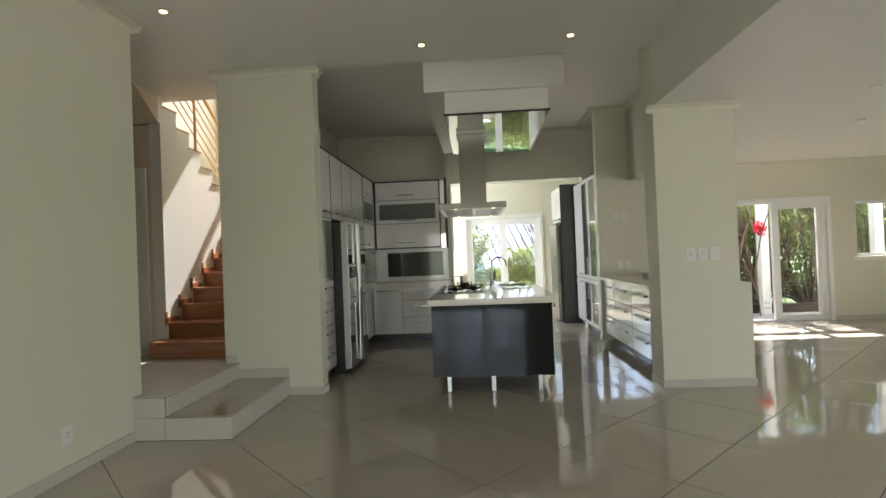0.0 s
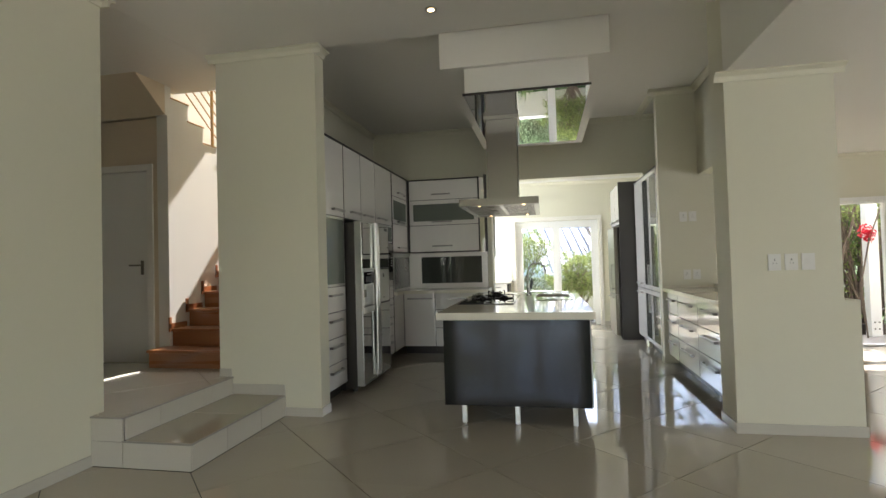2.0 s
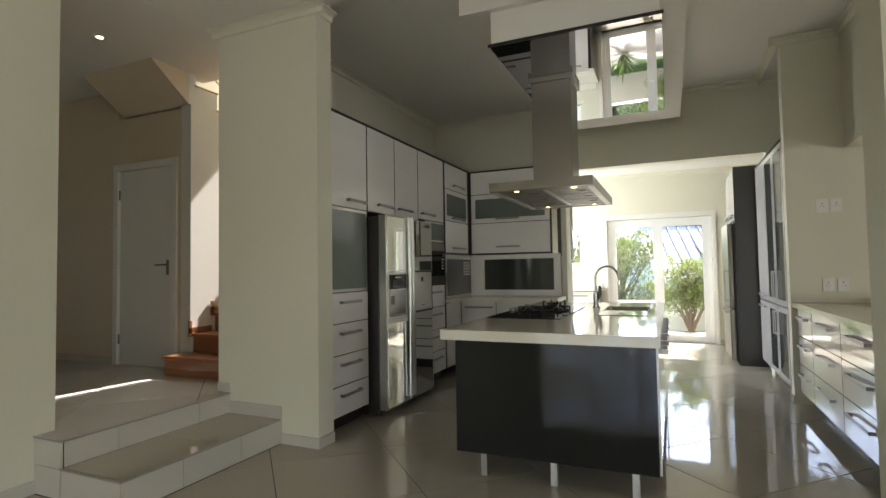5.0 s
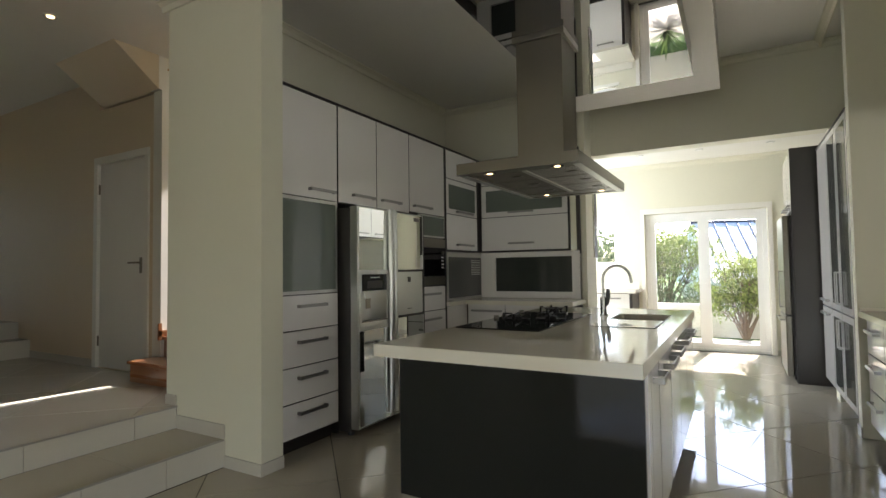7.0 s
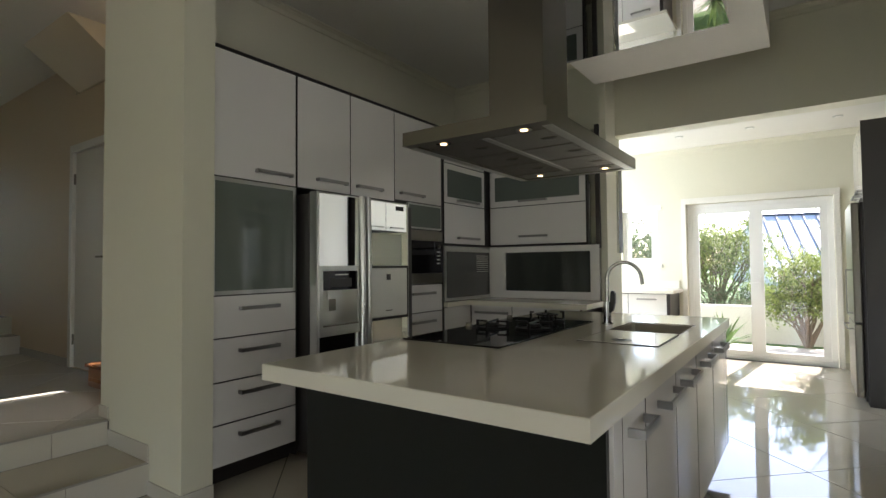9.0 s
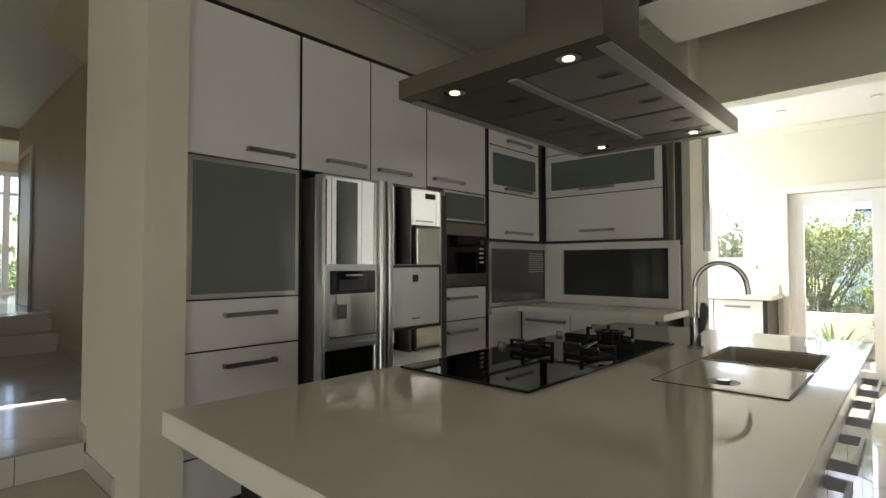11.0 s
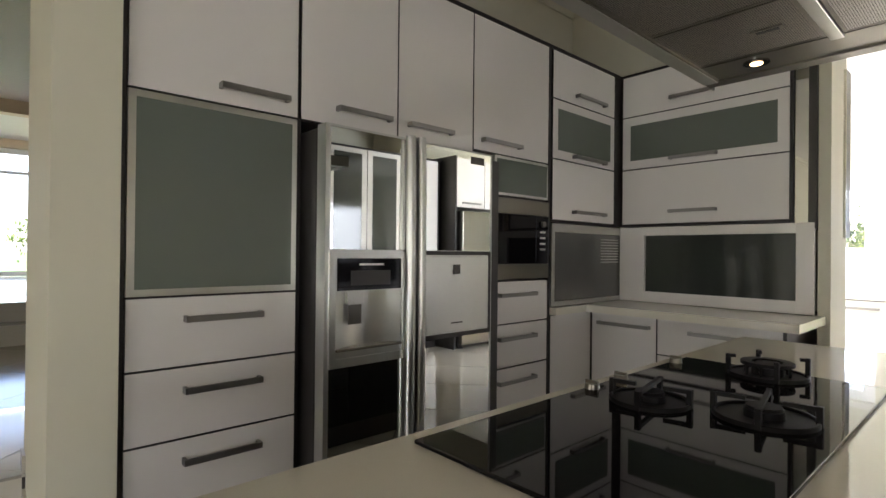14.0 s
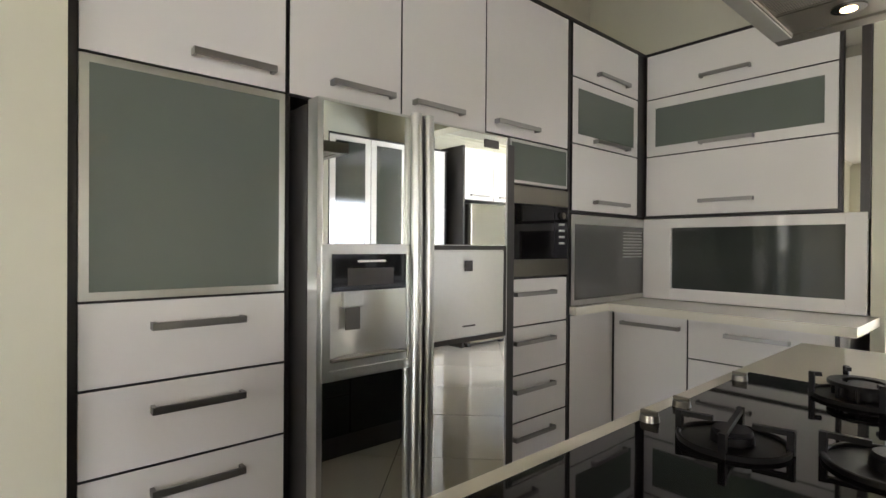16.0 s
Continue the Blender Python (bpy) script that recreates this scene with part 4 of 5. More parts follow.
# sink and tap
u = thing("sink", (0.5, 6.7, 0.92), "undermounted steel sink with a drainer", "sink")
part("bowl", boxes((S0 + 0.002, S0 + 0.006, S2 + 0.006, S3 - 0.006, 0.76, 0.916), (S1 - 0.006, S1 - 0.002, S2 + 0.006, S3 - 0.006, 0.76, 0.916), (S0 + 0.002, S1 - 0.002, S2 + 0.002, S2 + 0.006, 0.76, 0.916), (S0 + 0.002, S1 - 0.002, S3 - 0.006, S3 - 0.002, 0.76, 0.916), (S0 + 0.002, S1 - 0.002, S2 + 0.002, S3 - 0.002, 0.755, 0.76)), BOWL, u)
part("rim", boxes((S0 - 0.003, S1 + 0.003, S2 - 0.003, S2 + 0.003, 0.9205, 0.9235), (S0 - 0.003, S1 + 0.003, S3 - 0.001, S3 + 0.003, 0.9205, 0.9235), (S0 - 0.003, S0 + 0.001, S2, S3, 0.9205, 0.9235), (S1 - 0.001, S1 + 0.003, S2, S3, 0.9205, 0.9235)), STEEL, u)
u = thing("small_sink_cover", (0.5, 6.25, 0.92), "flat white cover with a round steel plug over a small sink", "sink")
part("cover", boxes((0.325, 0.665, 6.03, 6.44, 0.9205, 0.9245), bevel=0.001), STONE, u)
part("rim", boxes((0.3195, 0.6705, 6.024, 6.026, 0.9205, 0.9235), (0.3195, 0.6705, 6.444, 6.446, 0.9205, 0.9235), (0.3195, 0.3215, 6.026, 6.444, 0.9205, 0.9235), (0.6685, 0.6705, 6.026, 6.444, 0.9205, 0.9235)), GREYP, u)
# Flat dark disc paints the shaded recess round the plug.
part("recess_shade", rod(bmesh.new(), (0.49, 6.13, 0.9240), (0.49, 6.13, 0.9255), 0.045, 28), GREYP, u)
part("plug", rod(bmesh.new(), (0.49, 6.13, 0.9255), (0.49, 6.13, 0.931), 0.018, 20), CHROME, u)
u = thing("mixer_tap", (0.235, 6.74, 0.92), "chrome mixer tap with a tall curved spout", "tap")
bm = rod(bmesh.new(), (0.235, 6.74, 0.921), (0.235, 6.74, 0.932), 0.032, 24)
rod(bm, (0.235, 6.74, 0.932), (0.235, 6.74, 1.05), 0.022, 24)
part("body", bm, CHROME, u, smooth=True)
pts = [(0.235, 6.74, 1.04), (0.235, 6.74, 1.165)]
for k in range(13):
    a = math.pi * (1 - k / 12 * 0.98)
    pts.append((0.235 + 0.094 + 0.094 * math.cos(a), 6.74 + 0.02 * k / 12, 1.177 + 0.098 * math.sin(a)))
pts.append((0.427, 6.76, 1.15))
part("spout", tube(bmesh.new(), pts, 0.0100, 12), CHROME, u, smooth=True)
part("lever", prism(bmesh.new(), [(0.255, 0.985), (0.272, 1.0), (0.284, 1.05), (0.285, 1.095), (0.276, 1.112), (0.262, 1.112), (0.257, 1.08)], "y", 6.722, 6.746), BLACK, u)
part("collar", rod(bmesh.new(), (0.235, 6.74, 0.95), (0.235, 6.74, 1.04), 0.0225, 24), CHROME, u, smooth=True)

# cooker hood
HX0, HX1, HY0, HY1, HZ = -0.325, 0.385, 5.585, 6.83, 1.812
u = thing("cooker_hood", (0.04, 6.2, HZ), "brushed steel island cooker hood with mesh filters", "hood")
part("canopy", boxes((HX0, HX1, HY0, HY0 + 0.05, HZ, HZ + 0.062), (HX0, HX1, HY1 - 0.05, HY1, HZ, HZ + 0.062), (HX0, HX0 + 0.045, HY0 + 0.05, HY1 - 0.05, HZ, HZ + 0.062), (HX1 - 0.045, HX1, HY0 + 0.05, HY1 - 0.05, HZ, HZ + 0.062), (HX0 + 0.045, HX1 - 0.045, HY0 + 0.05, HY1 - 0.05, HZ + 0.045, HZ + 0.062)), STEEL, u)
# Thin satin lips put the highlight on the canopy's edges into brighter metal.
for x in (HX0 + 0.002, HX1 - 0.043):
    part("rim_highlight", boxes((x, x + 0.041, HY0 + 0.05, HY1 - 0.05, HZ - 0.004, HZ - 0.001), bevel=0.001), SATIN, u)
part("centre_bar", boxes((0.03, 0.06, 5.70, 6.66, HZ + 0.001, HZ + 0.02), bevel=0.003), SATIN, u)
# One mesh in two tones: brighter light on the right row put into colour.
MESH_LIT = mesh_sheet("lit_filter_mesh", (0.55, 0.53, 0.50))
MESH = mesh_sheet("shaded_filter_mesh", (0.30, 0.275, 0.24))
for x0, x1 in ((HX0 + 0.042, 0.028), (0.062, HX1 - 0.042)):
    span = (6.64 - 5.71) / 3
    for k in range(3):
        a = 5.71 + k * span
        fl = part("filter", boxes((x0, x1, a + 0.004, a + span - 0.004, HZ + 0.008, HZ + 0.018), bevel=0.002), MESH_LIT if x0 > 0 else MESH, u)
        part("filter_frame", boxes((x0, x1, a + 0.004, a + 0.012, HZ + 0.0065, HZ + 0.0078), (x0, x0 + 0.008, a + 0.012, a + span - 0.012, HZ + 0.0065, HZ + 0.0078), (x1 - 0.008, x1, a + 0.012, a + span - 0.012, HZ + 0.0065, HZ + 0.0078), (x0, x1, a + span - 0.012, a + span - 0.004, HZ + 0.0065, HZ + 0.0078)), STEEL, fl)
        xc = x1 - 0.07 if x0 > 0 else x1 - 0.09
        lt = part("latch", boxes((xc - 0.035, xc + 0.035, a + span / 2 - 0.014, a + span / 2 + 0.014, HZ + 0.004, HZ + 0.0078), bevel=0.001), STEEL, fl)
        part("latch_slot", boxes((xc - 0.025, xc + 0.025, a + span / 2 - 0.007, a + span / 2 + 0.007, HZ + 0.003, HZ + 0.004)), BLACK, lt)
for a, d in ((HY0 + 0.05, 5.708), (6.642, HY1 - 0.05)):
    part("lamp_strip", boxes((HX0 + 0.045, HX1 - 0.045, a, d, HZ + 0.006, HZ + 0.02)), STEEL, u)
for x in (-0.15, 0.25):
    for y in (5.665, 6.70):
        lp = part("lamp_ring", rod(bmesh.new(), (x, y, HZ + 0.0015), (x, y, HZ + 0.008), 0.034, 24), CHROME, u)
        part("bulb", rod(bmesh.new(), (x, y, HZ - 0.0005), (x, y, HZ + 0.002), 0.016, 20), BULB, lp)
part("control_box", boxes((0.31, 0.345, 6.15, 6.62, HZ + 0.063, HZ + 0.095), bevel=0.003), BLACK, u)
part("duct", boxes((-0.105, 0.19, 6.0, 6.30, HZ + 0.062, 2.69), bevel=0.002), STEEL, u)
part("duct_sleeve", boxes((-0.125, 0.21, 5.98, 6.32, 2.69, 2.73), bevel=0.002), STEEL, u)

# right side: tall cupboards, fridge with its surround, drawers
XT = 1.83
u = thing("tall_cupboard", (2.1, 8.4, 0), "tall white cupboards with dark glass strips", "cabinet")
part("body", boxes((XT + 0.022, 2.448, 7.872, 9.55, 0.11, 2.45), (XT + 0.08, 2.448, 7.872, 9.55, 0, 0.11), (XT - 0.003, 2.448, 7.872, 9.55, 2.452, 2.468)), EDGE, u)
ys = [7.88, 8.40, 8.90, 9.50]
for k, (a, b) in enumerate(zip(ys, ys[1:])):
    for z0, z1 in ((0.115, 0.85), (0.855, 2.45)):
        f = front_x(u, "door", XT, a, b, z0, z1, out=-1)
        if k < 2:
            m = 0.075
            part("glass_panel", boxes((XT - 0.0025, XT + 0.004, a + m, b - m, z0 + 0.06, z1 - 0.06)), FROSTD, f)
            c = b - 0.05 if k == 0 else a + 0.05
            handle(f, (XT, c, 0.55 if z0 < 0.5 else 0.92), (XT, c, 0.79 if z0 < 0.5 else 1.2), (-0.03, 0, 0))
        else:
            handle(f, (XT, a + 0.12, 0.79 if z0 < 0.5 else 0.92), (XT, b - 0.12, 0.79 if z0 < 0.5 else 0.92), (-0.03, 0, 0), tall=0.022)
u = thing("fridge_surround", (2.0, 9.6, 0), "dark grey tall panel beside a fridge", "panel")
part("panel", boxes((1.60, 2.448, 9.60, 9.63, 0.0, 2.52)), GREYP, u)
u = thing("wall_cabinet", (2.0, 10.1, 1.85), "white cupboards over a steel fridge", "cabinet")
part("body", boxes((1.63, 2.448, 9.632, 10.7, 1.85, 2.5)), EDGE, u)
for a, b in ((9.632, 10.16), (10.16, 10.69)):
    front_x(u, "door", 1.61, a, b, 1.85, 2.5, out=-1, hz=1.91, hy=(a + 0.1, b - 0.1))
u = thing("steel_fridge", (1.9, 10.1, 0), "tall brushed steel upright fridge", "fridge")
part("body", boxes((1.58, 2.3, 9.66, 10.45, 0.03, 1.80), bevel=0.006), GREYP, u)
part("fridge_door", boxes((1.515, 1.578, 9.66, 10.45, 0.72, 1.80), bevel=0.012), STEEL, u)
part("freezer_drawer", boxes((1.515, 1.578, 9.66, 10.45, 0.06, 0.71), bevel=0.012), STEEL, u)
part("foot", boxes((1.60, 1.66, 9.70, 9.76, 0, 0.03), (1.60, 1.66, 10.3, 10.36, 0, 0.03)), BLACK, u)
handle(u, (1.515, 9.75, 0.66), (1.515, 10.3, 0.66), (-0.04, 0, 0))
handle(u, (1.515, 9.72, 0.80), (1.515, 9.72, 1.2), (-0.04, 0, 0))
XD = 1.87
ys = [5.67, 6.44, 7.21, 7.70]
for k, (a, b) in enumerate(zip(ys, ys[1:])):
    u = thing("drawer_unit", (2.1, (a + b) / 2, 0), "white gloss base unit with three drawers", "cabinet", "drawer units along the low wall")
    part("body", boxes((XD + 0.022, 2.415, a, b - 0.001, 0.12, 0.875), (XD + 0.1, 2.415, a, b - 0.001, 0, 0.12)), EDGE, u)
    for z0, z1 in ((0.625, 0.872), (0.375, 0.625), (0.12, 0.375)):
        front_x(u, "drawer", XD, a, b, z0, z1, out=-1, hz=(z0 + z1) / 2 + 0.045, hy=(a + (b - a) * 0.22, b - (b - a) * 0.22))
part("filler", boxes((XD, 2.415, 5.476, 5.666, 0.0, 0.875)), WHITE, u)
u = thing("worktop", (2.1, 6.8, 0.88), "white quartz worktop over the drawers", "worktop")
part("top", boxes((1.835, 2.418, 5.475, 7.747, 0.877, 0.92), bevel=0.002), STONE, u)
part("upstand", boxes((1.84, 2.418, 7.73, 7.747, 0.921, 0.945)), STONE, u)

# scullery counter
u = thing("base_cabinet", (-0.8, 11.1, 0), "white base cabinet under the small window", "cabinet")
part("body", boxes((-2.29, -0.30, 10.92, 11.49, 0.1, 0.875), (-0.30, -0.27, 10.90, 11.49, 0.0, 0.875)), EDGE, u)
for a, b in ((-1.8, -1.3), (-1.3, -0.8), (-0.8, -0.31)):
    front_y(u, "door", 10.898, a, b, 0.11, 0.87, hz=0.80, hx=(a + 0.12, b - 0.12))
u = thing("worktop", (-0.8, 11.1, 0.88), "white worktop under the small window", "worktop")
part("top", boxes((-2.29, -0.22, 10.85, 11.495, 0.877, 0.92), bevel=0.002), STONE, u)
part("upstand", boxes((-2.29, -0.26, 11.47, 11.495, 0.921, 1.03)), STONE, u)


def socket(x, y, z, n, facing, kind, w=0.085):
    """A wall plate with small slots. facing: the way that it looks."""
    s = thing(kind, (x, y, z), "white plastic three pin wall socket" if kind == "wall_socket" else "white plastic light switch plate", "socket" if kind == "wall_socket" else "switch")
    fx, fy = facing

    def r(u0, u1, d0, d1, z0, z1):
        if fy:
            ya, yb = sorted((y + fy * d0, y + fy * d1))
            return (x + u0, x + u1, ya, yb, z + z0, z + z1)
        xa, xb = sorted((x + fx * d0, x + fx * d1))
        return (xa, xb, y + u0, y + u1, z + z0, z + z1)
    h = 0.06
    p = part("plate", boxes(r(-w / 2, w / 2, 0, 0.009, -h, h), bevel=0.002), PLATE, s)
    if kind == "wall_socket":
        for u0, z0, a, b in ((-0.003, 0.012, 0.006, 0.012), (-0.014, -0.010, 0.007, 0.005), (0.009, -0.010, 0.007, 0.005)):
            part("slot", boxes(r(u0, u0 + a, 0.0085, 0.0095, z0, z0 + b)), BLACK, p)
        part("rocker", boxes(r(-0.008, 0.008, 0.009, 0.0115, 0.034, 0.048)), PLATE, p)
    else:
        for k in range(n):
            c = (k - (n - 1) / 2) * 0.022
            part("rocker", boxes(r(c - 0.008, c + 0.008, 0.009, 0.013, -0.018, 0.018), bevel=0.001), PLATE, p)


for x in (2.06, 2.17, 2.28):
    socket(x, 5.15, 1.245, 2, (0, -1), "wall_socket" if x < 2.2 else "light_switch")
for x, z in ((2.10, 1.79), (2.205, 1.79), (2.12, 1.08), (2.23, 1.08)):
    socket(x, 7.75, z, 1, (0, -1), "wall_socket")
socket(XW, 3.33, 0.27, 1, (1, 0), "wall_socket")
socket(6.95, 9.05, 0.32, 1, (0, -1), "wall_socket", 0.14)

# ceiling lights
for x, y, z in ((-2.23, 3.89, CL), (-0.374, 4.82, CL), (0.968, 4.82, CL), (-3.45, 4.84, CL), (-1.2, 2.2, CL), (0.9, 1.6, CL), (3.6, 4.9, CR), (4.4, 6.2, CR), (5.6, 6.6, CR), (-0.08, 10.69, 2.85), (0.68, 10.72, 2.85), (1.5, 10.75, 2.85)):
    l = thing("ceiling_light", (x, y, z), "small round recessed ceiling spotlight", "light", "ceiling spotlights")
    part("ring", rod(bmesh.new(), (x, y, z - 0.008), (x, y, z - 0.0005), 0.048, 28), SATIN, l)
    if z == CL:
        part("bulb", rod(bmesh.new(), (x, y, z - 0.010), (x, y, z - 0.0075), 0.027, 24), BULB, l)
    else:
        part("lens", rod(bmesh.new(), (x, y, z - 0.010), (x, y, z - 0.0075), 0.034, 24), PLATE, l)


# ---- outdoors ----
structure("ground", boxes((-200, 200, 20.0, 300, -0.35, -0.15), (-200, 200, 12.1, 20.0, -0.3, -0.10), (-200, -17.0, -200, 12.1, -0.3, -0.1), (16.0, 200, -200, 9.25, -0.3, -0.06), (-12.2, 16.0, -200, -9.4, -0.3, -0.06)), LAWN, "green lawn")
# South, east and west strips are added in place of lawn against green bounce.
structure("pavement", boxes((-17.0, -12.2, -9.4, 12.1, -0.3, -0.05), (-3, 3.5, 11.7, 13.2, -0.2, -0.02), (2.6, 9, 9.25, 11.2, -0.2, -0.02), (-12, 16.0, -9.4, -3.4, -0.2, -0.02), (8.2, 16.0, -3.4, 9.25, -0.2, -0.02)), PAVE, "pale stone paving, partly added for neutral bounced light")


def leaves(bm, center, size, n, leaf, rnd, shell=0.55):
    cx, cy, cz = center
    for _ in range(n):
        v = Vector((rnd.gauss(0, 1), rnd.gauss(0, 1), rnd.gauss(0, 1))).normalized() * (shell + (1 - shell) * rnd.random()) ** 0.8
        lump = 1 + 0.35 * noise.noise(v * 2.3 + Vector((cx, cy, cz)))
        p = Vector((cx + v.x * size[0] * lump, cy + v.y * size[1] * lump, cz + v.z * size[2] * lump))
        e = Euler((rnd.uniform(0, 6.3), rnd.uniform(0, 6.3), rnd.uniform(0, 6.3))).to_matrix()
        s = leaf * rnd.uniform(0.6, 1.3)
        q = [p + e @ Vector(c) * s for c in ((-1, 0, 0), (0, -0.42, 0.1), (1, 0, 0), (0, 0.42, 0.1))]
        bm.faces.new([bm.verts.new(c) for c in q])
    return bm


def bush(name, x, y, z, h, w, n, mat, label, category, seed, trunk=0.3, leaf=0.05, clumps=7, spread=1.0, low=0.35):
    """A plant with tapered limbs and clumps of small leaves; n leaves in all."""
    rnd = random.Random(seed)
    t = thing(name, (x, y, z), label, category)
    wood, crown_bm = bmesh.new(), bmesh.new()
    fat = 0.012 * h
    for k in range(clumps):
        a = rnd.uniform(0, 6.28)
        r = w * 0.5 * math.sqrt(rnd.random()) * spread
        hh = rnd.uniform(low, 0.88)
        top = Vector((x + r * math.cos(a), y + r * math.sin(a) * 0.7, z + h * hh))
        mid = Vector((x + r * 0.35 * math.cos(a) + rnd.uniform(-.05, .05) * w, y + r * 0.3 * math.sin(a), z + h * min(trunk, hh * 0.6)))
        rod(wood, (x + rnd.uniform(-.04, .04) * w, y, z), mid, fat, 6, fat * 0.7)
        rod(wood, mid, top, fat * 0.7, 6, fat * 0.25)
        for j in range(5):
            tip = top + Vector((rnd.uniform(-.3, .3) * w, rnd.uniform(-.2, .2) * w, rnd.uniform(-0.05, .2) * h))
            rod(wood, top.lerp(mid, 0.4), tip, fat * 0.3, 5, fat * 0.08)
            leaves(crown_bm, tip, (w * 0.13, w * 0.12, h * 0.07), n // (clumps * 7), leaf, rnd, 0.1)
        leaves(crown_bm, top, (w * 0.24, w * 0.22, h * 0.15), n * 2 // (clumps * 7), leaf, rnd, 0.15)
    part("trunk", wood, BARK, t)
    part("crown", crown_bm, mat, t)
    return t


# behind the garden door
structure("wall_garden", boxes((-6, 12, 14.1, 14.3, -0.15, 0.52)), PLASTER, "low white garden wall")
bush("garden_shrub", 1.17, 13.3, -0.02, 1.46, 1.05, 10000, LEAF2, "bushy yellow green shrub by the door", "shrub", 3, 0.26, 0.026, 26, 0.95, 0.27)
bush("small_tree", -0.45, 16.6, -0.1, 2.35, 1.6, 9000, LEAF2, "round leafy green tree behind the garden wall", "tree", 5, 0.32, 0.034, 26, 1.1, 0.3)
bush("bare_tree", 2.4, 16.3, -0.1, 3.2, 2.3, 1800, LEAF3, "thin twiggy tree with sparse leaves", "tree", 6, 0.25, 0.026, 40)
bush("bare_tree", 0.2, 15.2, -0.1, 1.05, 3.0, 3000, LEAF3, "low tangle of shrubs behind the wall", "shrub", 16, 0.25, 0.026, 26)
bush("bare_tree", -3.2, 15.4, -0.1, 3.4, 3.0, 6000, LEAF3, "twiggy bush with sparse grey green leaves", "tree", 8, 0.3, 0.04, 22)
bush("garden_shrub", -2.6, 13.5, -0.1, 1.3, 1.6, 8000, LEAF2, "low yellow green shrub", "shrub", 12, 0.3, 0.035, 9)
bush("garden_shrub", 0.9, 15.6, -0.1, 1.1, 2.4, 4000, LEAF3, "dry brown green undergrowth behind the wall", "shrub", 13, 0.3, 0.03, 14)
ag = thing("spiky_plant", (0.12, 12.75, -0.02), "spiky green rosette plant", "plant")
rnd = random.Random(4)
for k in range(34):
    a, e = rnd.uniform(0, 6.28), rnd.uniform(0.25, 1.3)
    L = rnd.uniform(0.42, 0.66)
    d = Vector((math.cos(a) * math.cos(e), math.sin(a) * math.cos(e), math.sin(e)))
    sd = Vector((-math.sin(a), math.cos(a), 0)) * 0.025
    bm = bmesh.new()
    o = Vector((0.12, 12.75, 0.0))
    q = [bm.verts.new(c) for c in (o - sd, o + sd, o + d * L * 0.6 + sd * 0.8, o + d * L - Vector((0, 0, 0.05)), o + d * L * 0.6 - sd * 0.8)]
    bm.faces.new(q)
    part("leaf", bm, LEAF, ag)
# neighbour's house with a seamed metal roof
h = thing("neighbour_house", (2.0, 24.0, -0.1), "house with a pale seamed metal roof", "house")
part("wall", boxes((0.1, 9.0, 23.2, 28, -0.1, 0.9)), PLASTER, h)
roof = part("roof", prism(bmesh.new(), [(22.4, 0.70), (25.0, 2.88), (27.6, 0.70), (27.6, 0.58), (22.4, 0.58)], "x", -0.2, 9.2), ROOFM, h)
seam = material("roof_seam", (0.045, 0.05, 0.08), 0.5, 0.2, spots=0.1)
bm = bmesh.new()
for k in range(24):
    x = -0.2 + k * 0.39
    prism(bm, [(22.4, 0.70), (25.0, 2.88), (25.0, 2.93), (22.4, 0.75)], "x", x, x + 0.05)
tagged(part("seams", bm, seam, roof), kind="stuff")
part("ridge", rod(bmesh.new(), (-0.2, 25.0, 2.90), (9.2, 25.0, 2.90), 0.05, 8), seam, roof)
h.matrix_world = pose(2.0, 24.0, -0.1, 0, 0, 17)
# patio side
structure("kerb", boxes((2.7, 9.0, 10.3, 10.45, -0.02, 0.14)), TIMBER, "dark timber edging")
post = thing("pergola", (4.95, 10.6, 0), "white painted pergola over the patio", "pergola")
for x in (5.41, 7.45):
    p = part("post", boxes((x - 0.075, x + 0.075, 10.1, 10.25, -0.02, 2.5), bevel=0.004), UPVC, post)
    for k in range(4):
        part("bolt", rod(bmesh.new(), (x - 0.03 + 0.06 * (k % 2), 10.098, 0.1 + 0.1 * (k // 2)), (x - 0.03 + 0.06 * (k % 2), 10.09, 0.1 + 0.1 * (k // 2)), 0.012, 8), GREYP, p)
for y in (9.5, 10.17):
    part("beam", boxes((2.7, 9.0, y - 0.05, y + 0.05, 2.5, 2.65)), UPVC, post)
for k, (x, h_, w_, m, s) in enumerate(((3.9, 2.9, 1.9, LEAF2, 21), (4.9, 3.0, 1.7, LEAF, 22), (5.8, 3.0, 1.8, LEAF2, 23), (6.9, 3.0, 1.9, LEAF, 24), (8.0, 3.0, 2.0, LEAF2, 25))):
    bush("climbing_shrub", x, 11.2 + 0.15 * (k % 2), -0.05, h_, w_, 4200, m, "tall green climbing shrub behind the patio", "shrub", s, 0.15, 0.042, 40, 1.2, 0.06)
u = thing("climbing_vine", (5.9, 10.75, -0.05), "bare dark twining stems of a climber by the patio", "plant")
rs = random.Random(77)
for k in range(13):
    x, y = 4.3 + 0.27 * k + rs.uniform(-0.1, 0.1), 10.55 + rs.uniform(0, 0.4)
    pts = []
    lean = rs.uniform(-0.12, 0.12)
    for j in range(9):
        pts.append((x, y, -0.05 + 0.36 * j))
        x += lean + rs.uniform(-0.07, 0.07)
        y += rs.uniform(-0.05, 0.05)
    part("stem", tube(bmesh.new(), pts, rs.uniform(0.008, 0.02), 6), BARK, u, smooth=True)
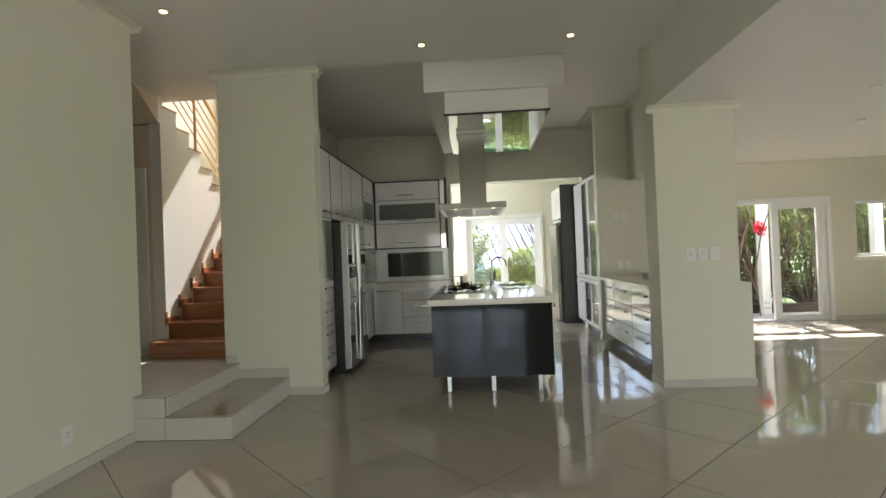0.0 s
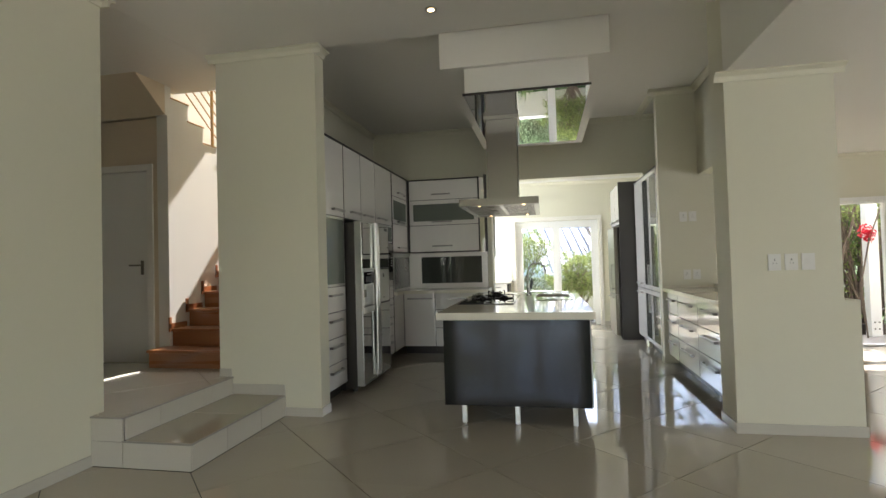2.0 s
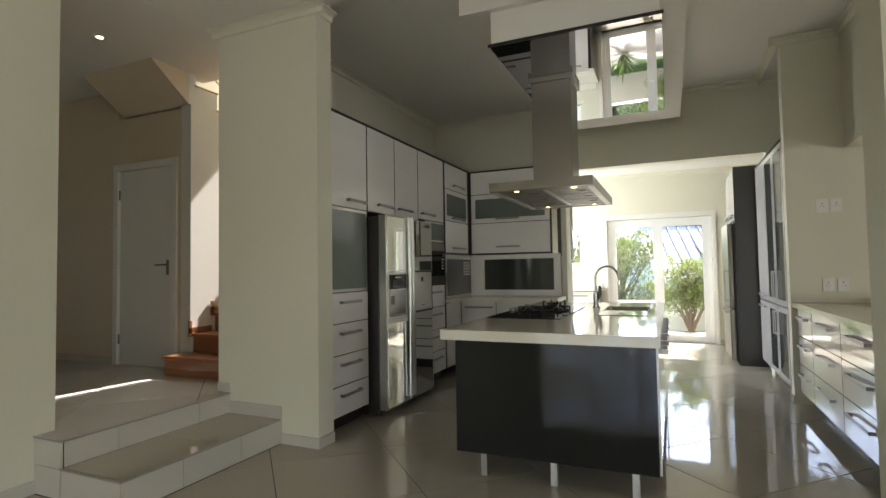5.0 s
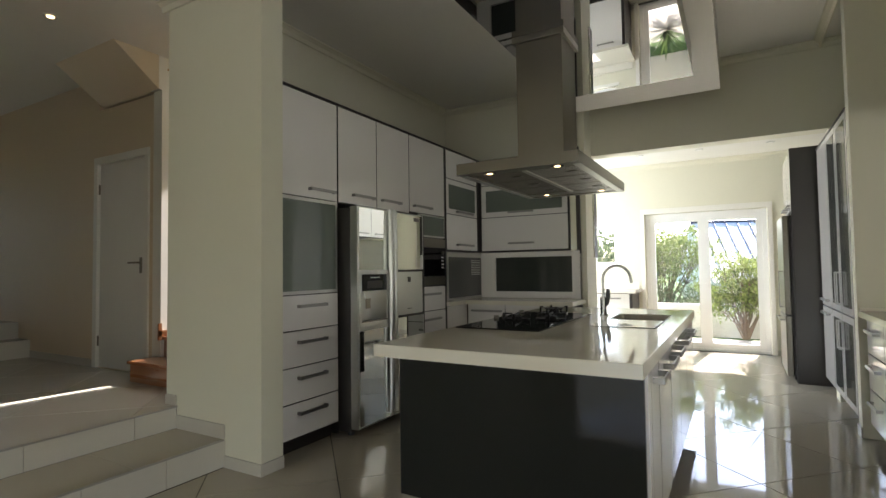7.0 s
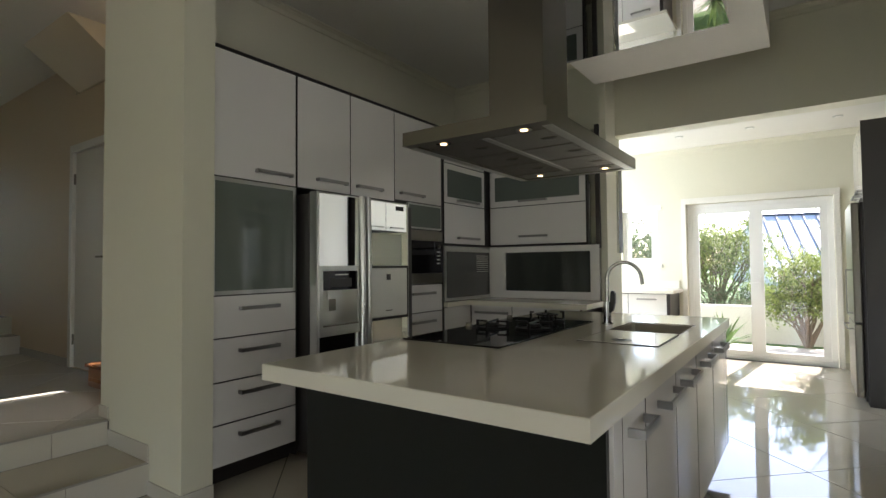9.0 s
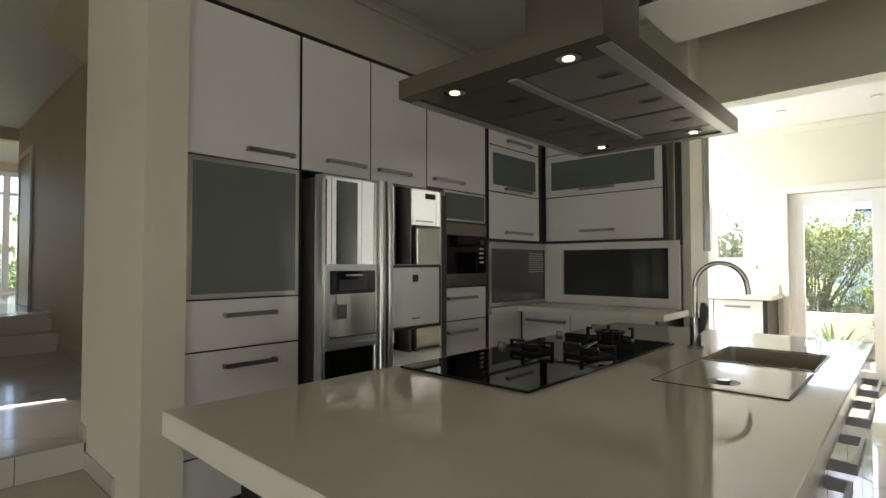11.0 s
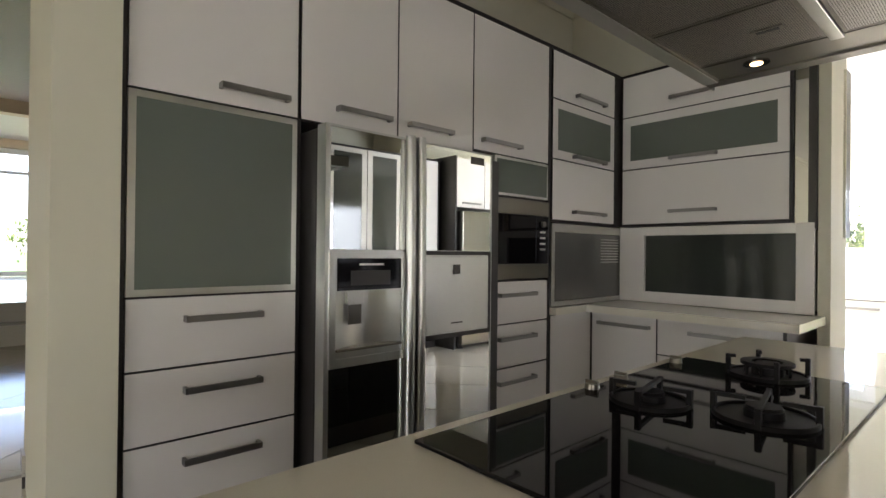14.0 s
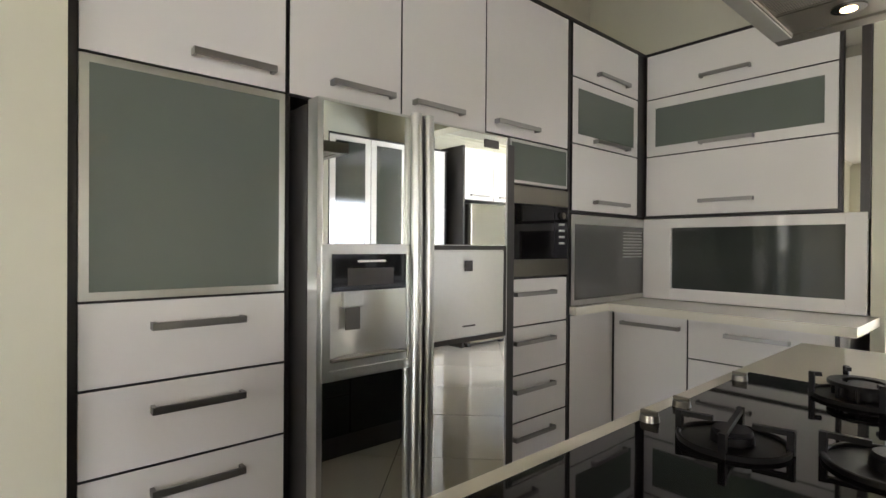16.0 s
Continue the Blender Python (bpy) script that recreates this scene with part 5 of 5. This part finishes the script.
for k, (x, y, h_, w_, s) in enumerate(((3.5, 13.0, 3.6, 3.0, 31), (6.3, 13.3, 3.8, 3.2, 32), (9.0, 13.0, 3.8, 3.0, 33))):
    bush("garden_tree", x, y, -0.1, h_, w_, 9000, LEAF if k % 2 else LEAF3, "leafy green garden tree", "tree", s, 0.3, 0.05, 16)
fl = thing("red_flowers", (5.25, 10.0, 1.6), "bunch of bright red flowers on a stem", "flower")
part("petals", leaves(bmesh.new(), (5.26, 9.98, 1.58), (0.13, 0.08, 0.15), 260, 0.028, random.Random(9), 0.1), PETAL, fl)
part("stem", tube(bmesh.new(), [(5.2, 9.95, -0.02), (5.14, 9.95, 0.8), (5.28, 9.95, 1.5), (5.5, 9.95, 2.1), (5.6, 9.95, 2.45)], 0.012, 6), BARK, fl)
# outside the far room and behind
bush("garden_shrub", -14.5, 7.4, -0.1, 2.4, 3.6, 7000, LEAF, "dense green hedge shrub", "shrub", 41, 0.3, 0.06, 14)
bush("garden_shrub", -14.8, 9.8, -0.1, 2.5, 3.6, 7000, LEAF, "dense green hedge shrub", "shrub", 42, 0.3, 0.06, 14)
for k, (x, y) in enumerate(((12.5, 3.0), (13.5, -2.5), (-3.5, -12.0), (3.5, -13.0), (13.0, 7.5))):
    bush("garden_tree", x, y, -0.1, 4.2, 4.0, 4000, LEAF, "leafy green garden tree", "tree", 50 + k, 0.35, 0.1, 10)
bm = bmesh.new()
rnd = random.Random(77)
for k in range(70):
    a = radians(-70 + k * 2.0)
    r = rnd.uniform(55, 75)
    leaves(bm, (r * math.sin(a), 10 + r * math.cos(a), rnd.uniform(0.5, 3.2)), (3.5, 3.0, 3.2), 220, 0.5, rnd, 0.4)
part("far_woods", bm, LEAF3)
tagged(bpy.data.objects["far_woods"], "distant green woods", kind="stuff")


# ---- floor tiles ----
floor = structure("floor", boxes((-2.65, 8.0, -3.2, 3.98, -0.1, -0.006), (-1.872, 8.0, 3.98, 9.05, -0.1, -0.006), (-2.3, 2.6, 9.05, 11.5, -0.1, -0.006), (-2.3, -1.872, 5.2, 9.05, -0.1, -0.006), (-1.9, 1.3, -3.4, -3.2, -0.1, -0.006), (-0.16, 1.47, 11.5, 11.7, -0.1, -0.004), (3.6, 5.85, 9.05, 9.25, -0.1, -0.004)), GROUT, "large glossy cream floor tiles laid diagonally")


def clip(poly, x0, x1, y0, y1):
    for axis, v, keep in ((0, x0, 1), (0, x1, -1), (1, y0, 1), (1, y1, -1)):
        out = []
        for a, b in zip(poly, poly[1:] + poly[:1]):
            ia, ib = (a[axis] - v) * keep >= 0, (b[axis] - v) * keep >= 0
            if ia:
                out.append(a)
            if ia != ib:
                t = (v - a[axis]) / (b[axis] - a[axis])
                out.append((a[0] + t * (b[0] - a[0]), a[1] + t * (b[1] - a[1])))
        poly = out
        if len(poly) < 3:
            return []
    clean = []
    for p in poly:
        if not clean or math.dist(p, clean[-1]) > 1e-4:
            clean.append(p)
    return clean if len(clean) > 2 else []


def lay(parent, x0, x1, y0, y1, top, origin, half, mat, thick=0.008, gap=0.003):
    ox, oy = origin
    n = 0
    for i in range(int((x0 - ox) / half) - 2, int((x1 - ox) / half) + 3):
        for j in range(int((y0 - oy) / half) - 2, int((y1 - oy) / half) + 3):
            if (i + j) % 2 == 0:
                continue
            cx, cy, h = ox + i * half, oy + j * half, half - gap * 1.4
            poly = clip([(cx - h, cy), (cx, cy - h), (cx + h, cy), (cx, cy + h)], x0, x1, y0, y1)
            if not poly:
                continue
            bm = prism(bmesh.new(), [(p[0] - cx, p[1] - cy) for p in poly], "z", -thick, 0.0)
            ob = part("tile", bm, mat, parent)
            ob.location = (cx, cy, top + noise.noise((cx * 3, cy * 3, 0)) * 0.0002)
            n += 1
    return n


GO, GH = (0.045, 3.165), 0.555
lay(floor, XW, 7.99, -3.19, 3.965, 0.0, GO, GH, TILE)
lay(floor, -1.856, 7.99, 3.965, 5.2, 0.0, GO, GH, TILE)
lay(floor, -2.25, 7.99, 5.2, 9.045, 0.0, GO, GH, TILE)
lay(floor, -2.29, 2.45, 9.045, 11.5, 0.0, GO, GH, TILE)
lay(steps, -5.94, -2.366, 3.99, HY - 0.001, LAND, (-3.1, 4.5), 0.555, STEPT, 0.012)
lay(steps, -5.94, -2.852, 2.51, 3.99, LAND, (-3.1, 4.5), 0.555, STEPT, 0.012)
slab("tile", (XW + 0.002, -2.366, 3.971, 3.989, LAND - 0.012, LAND), STEPT, steps)
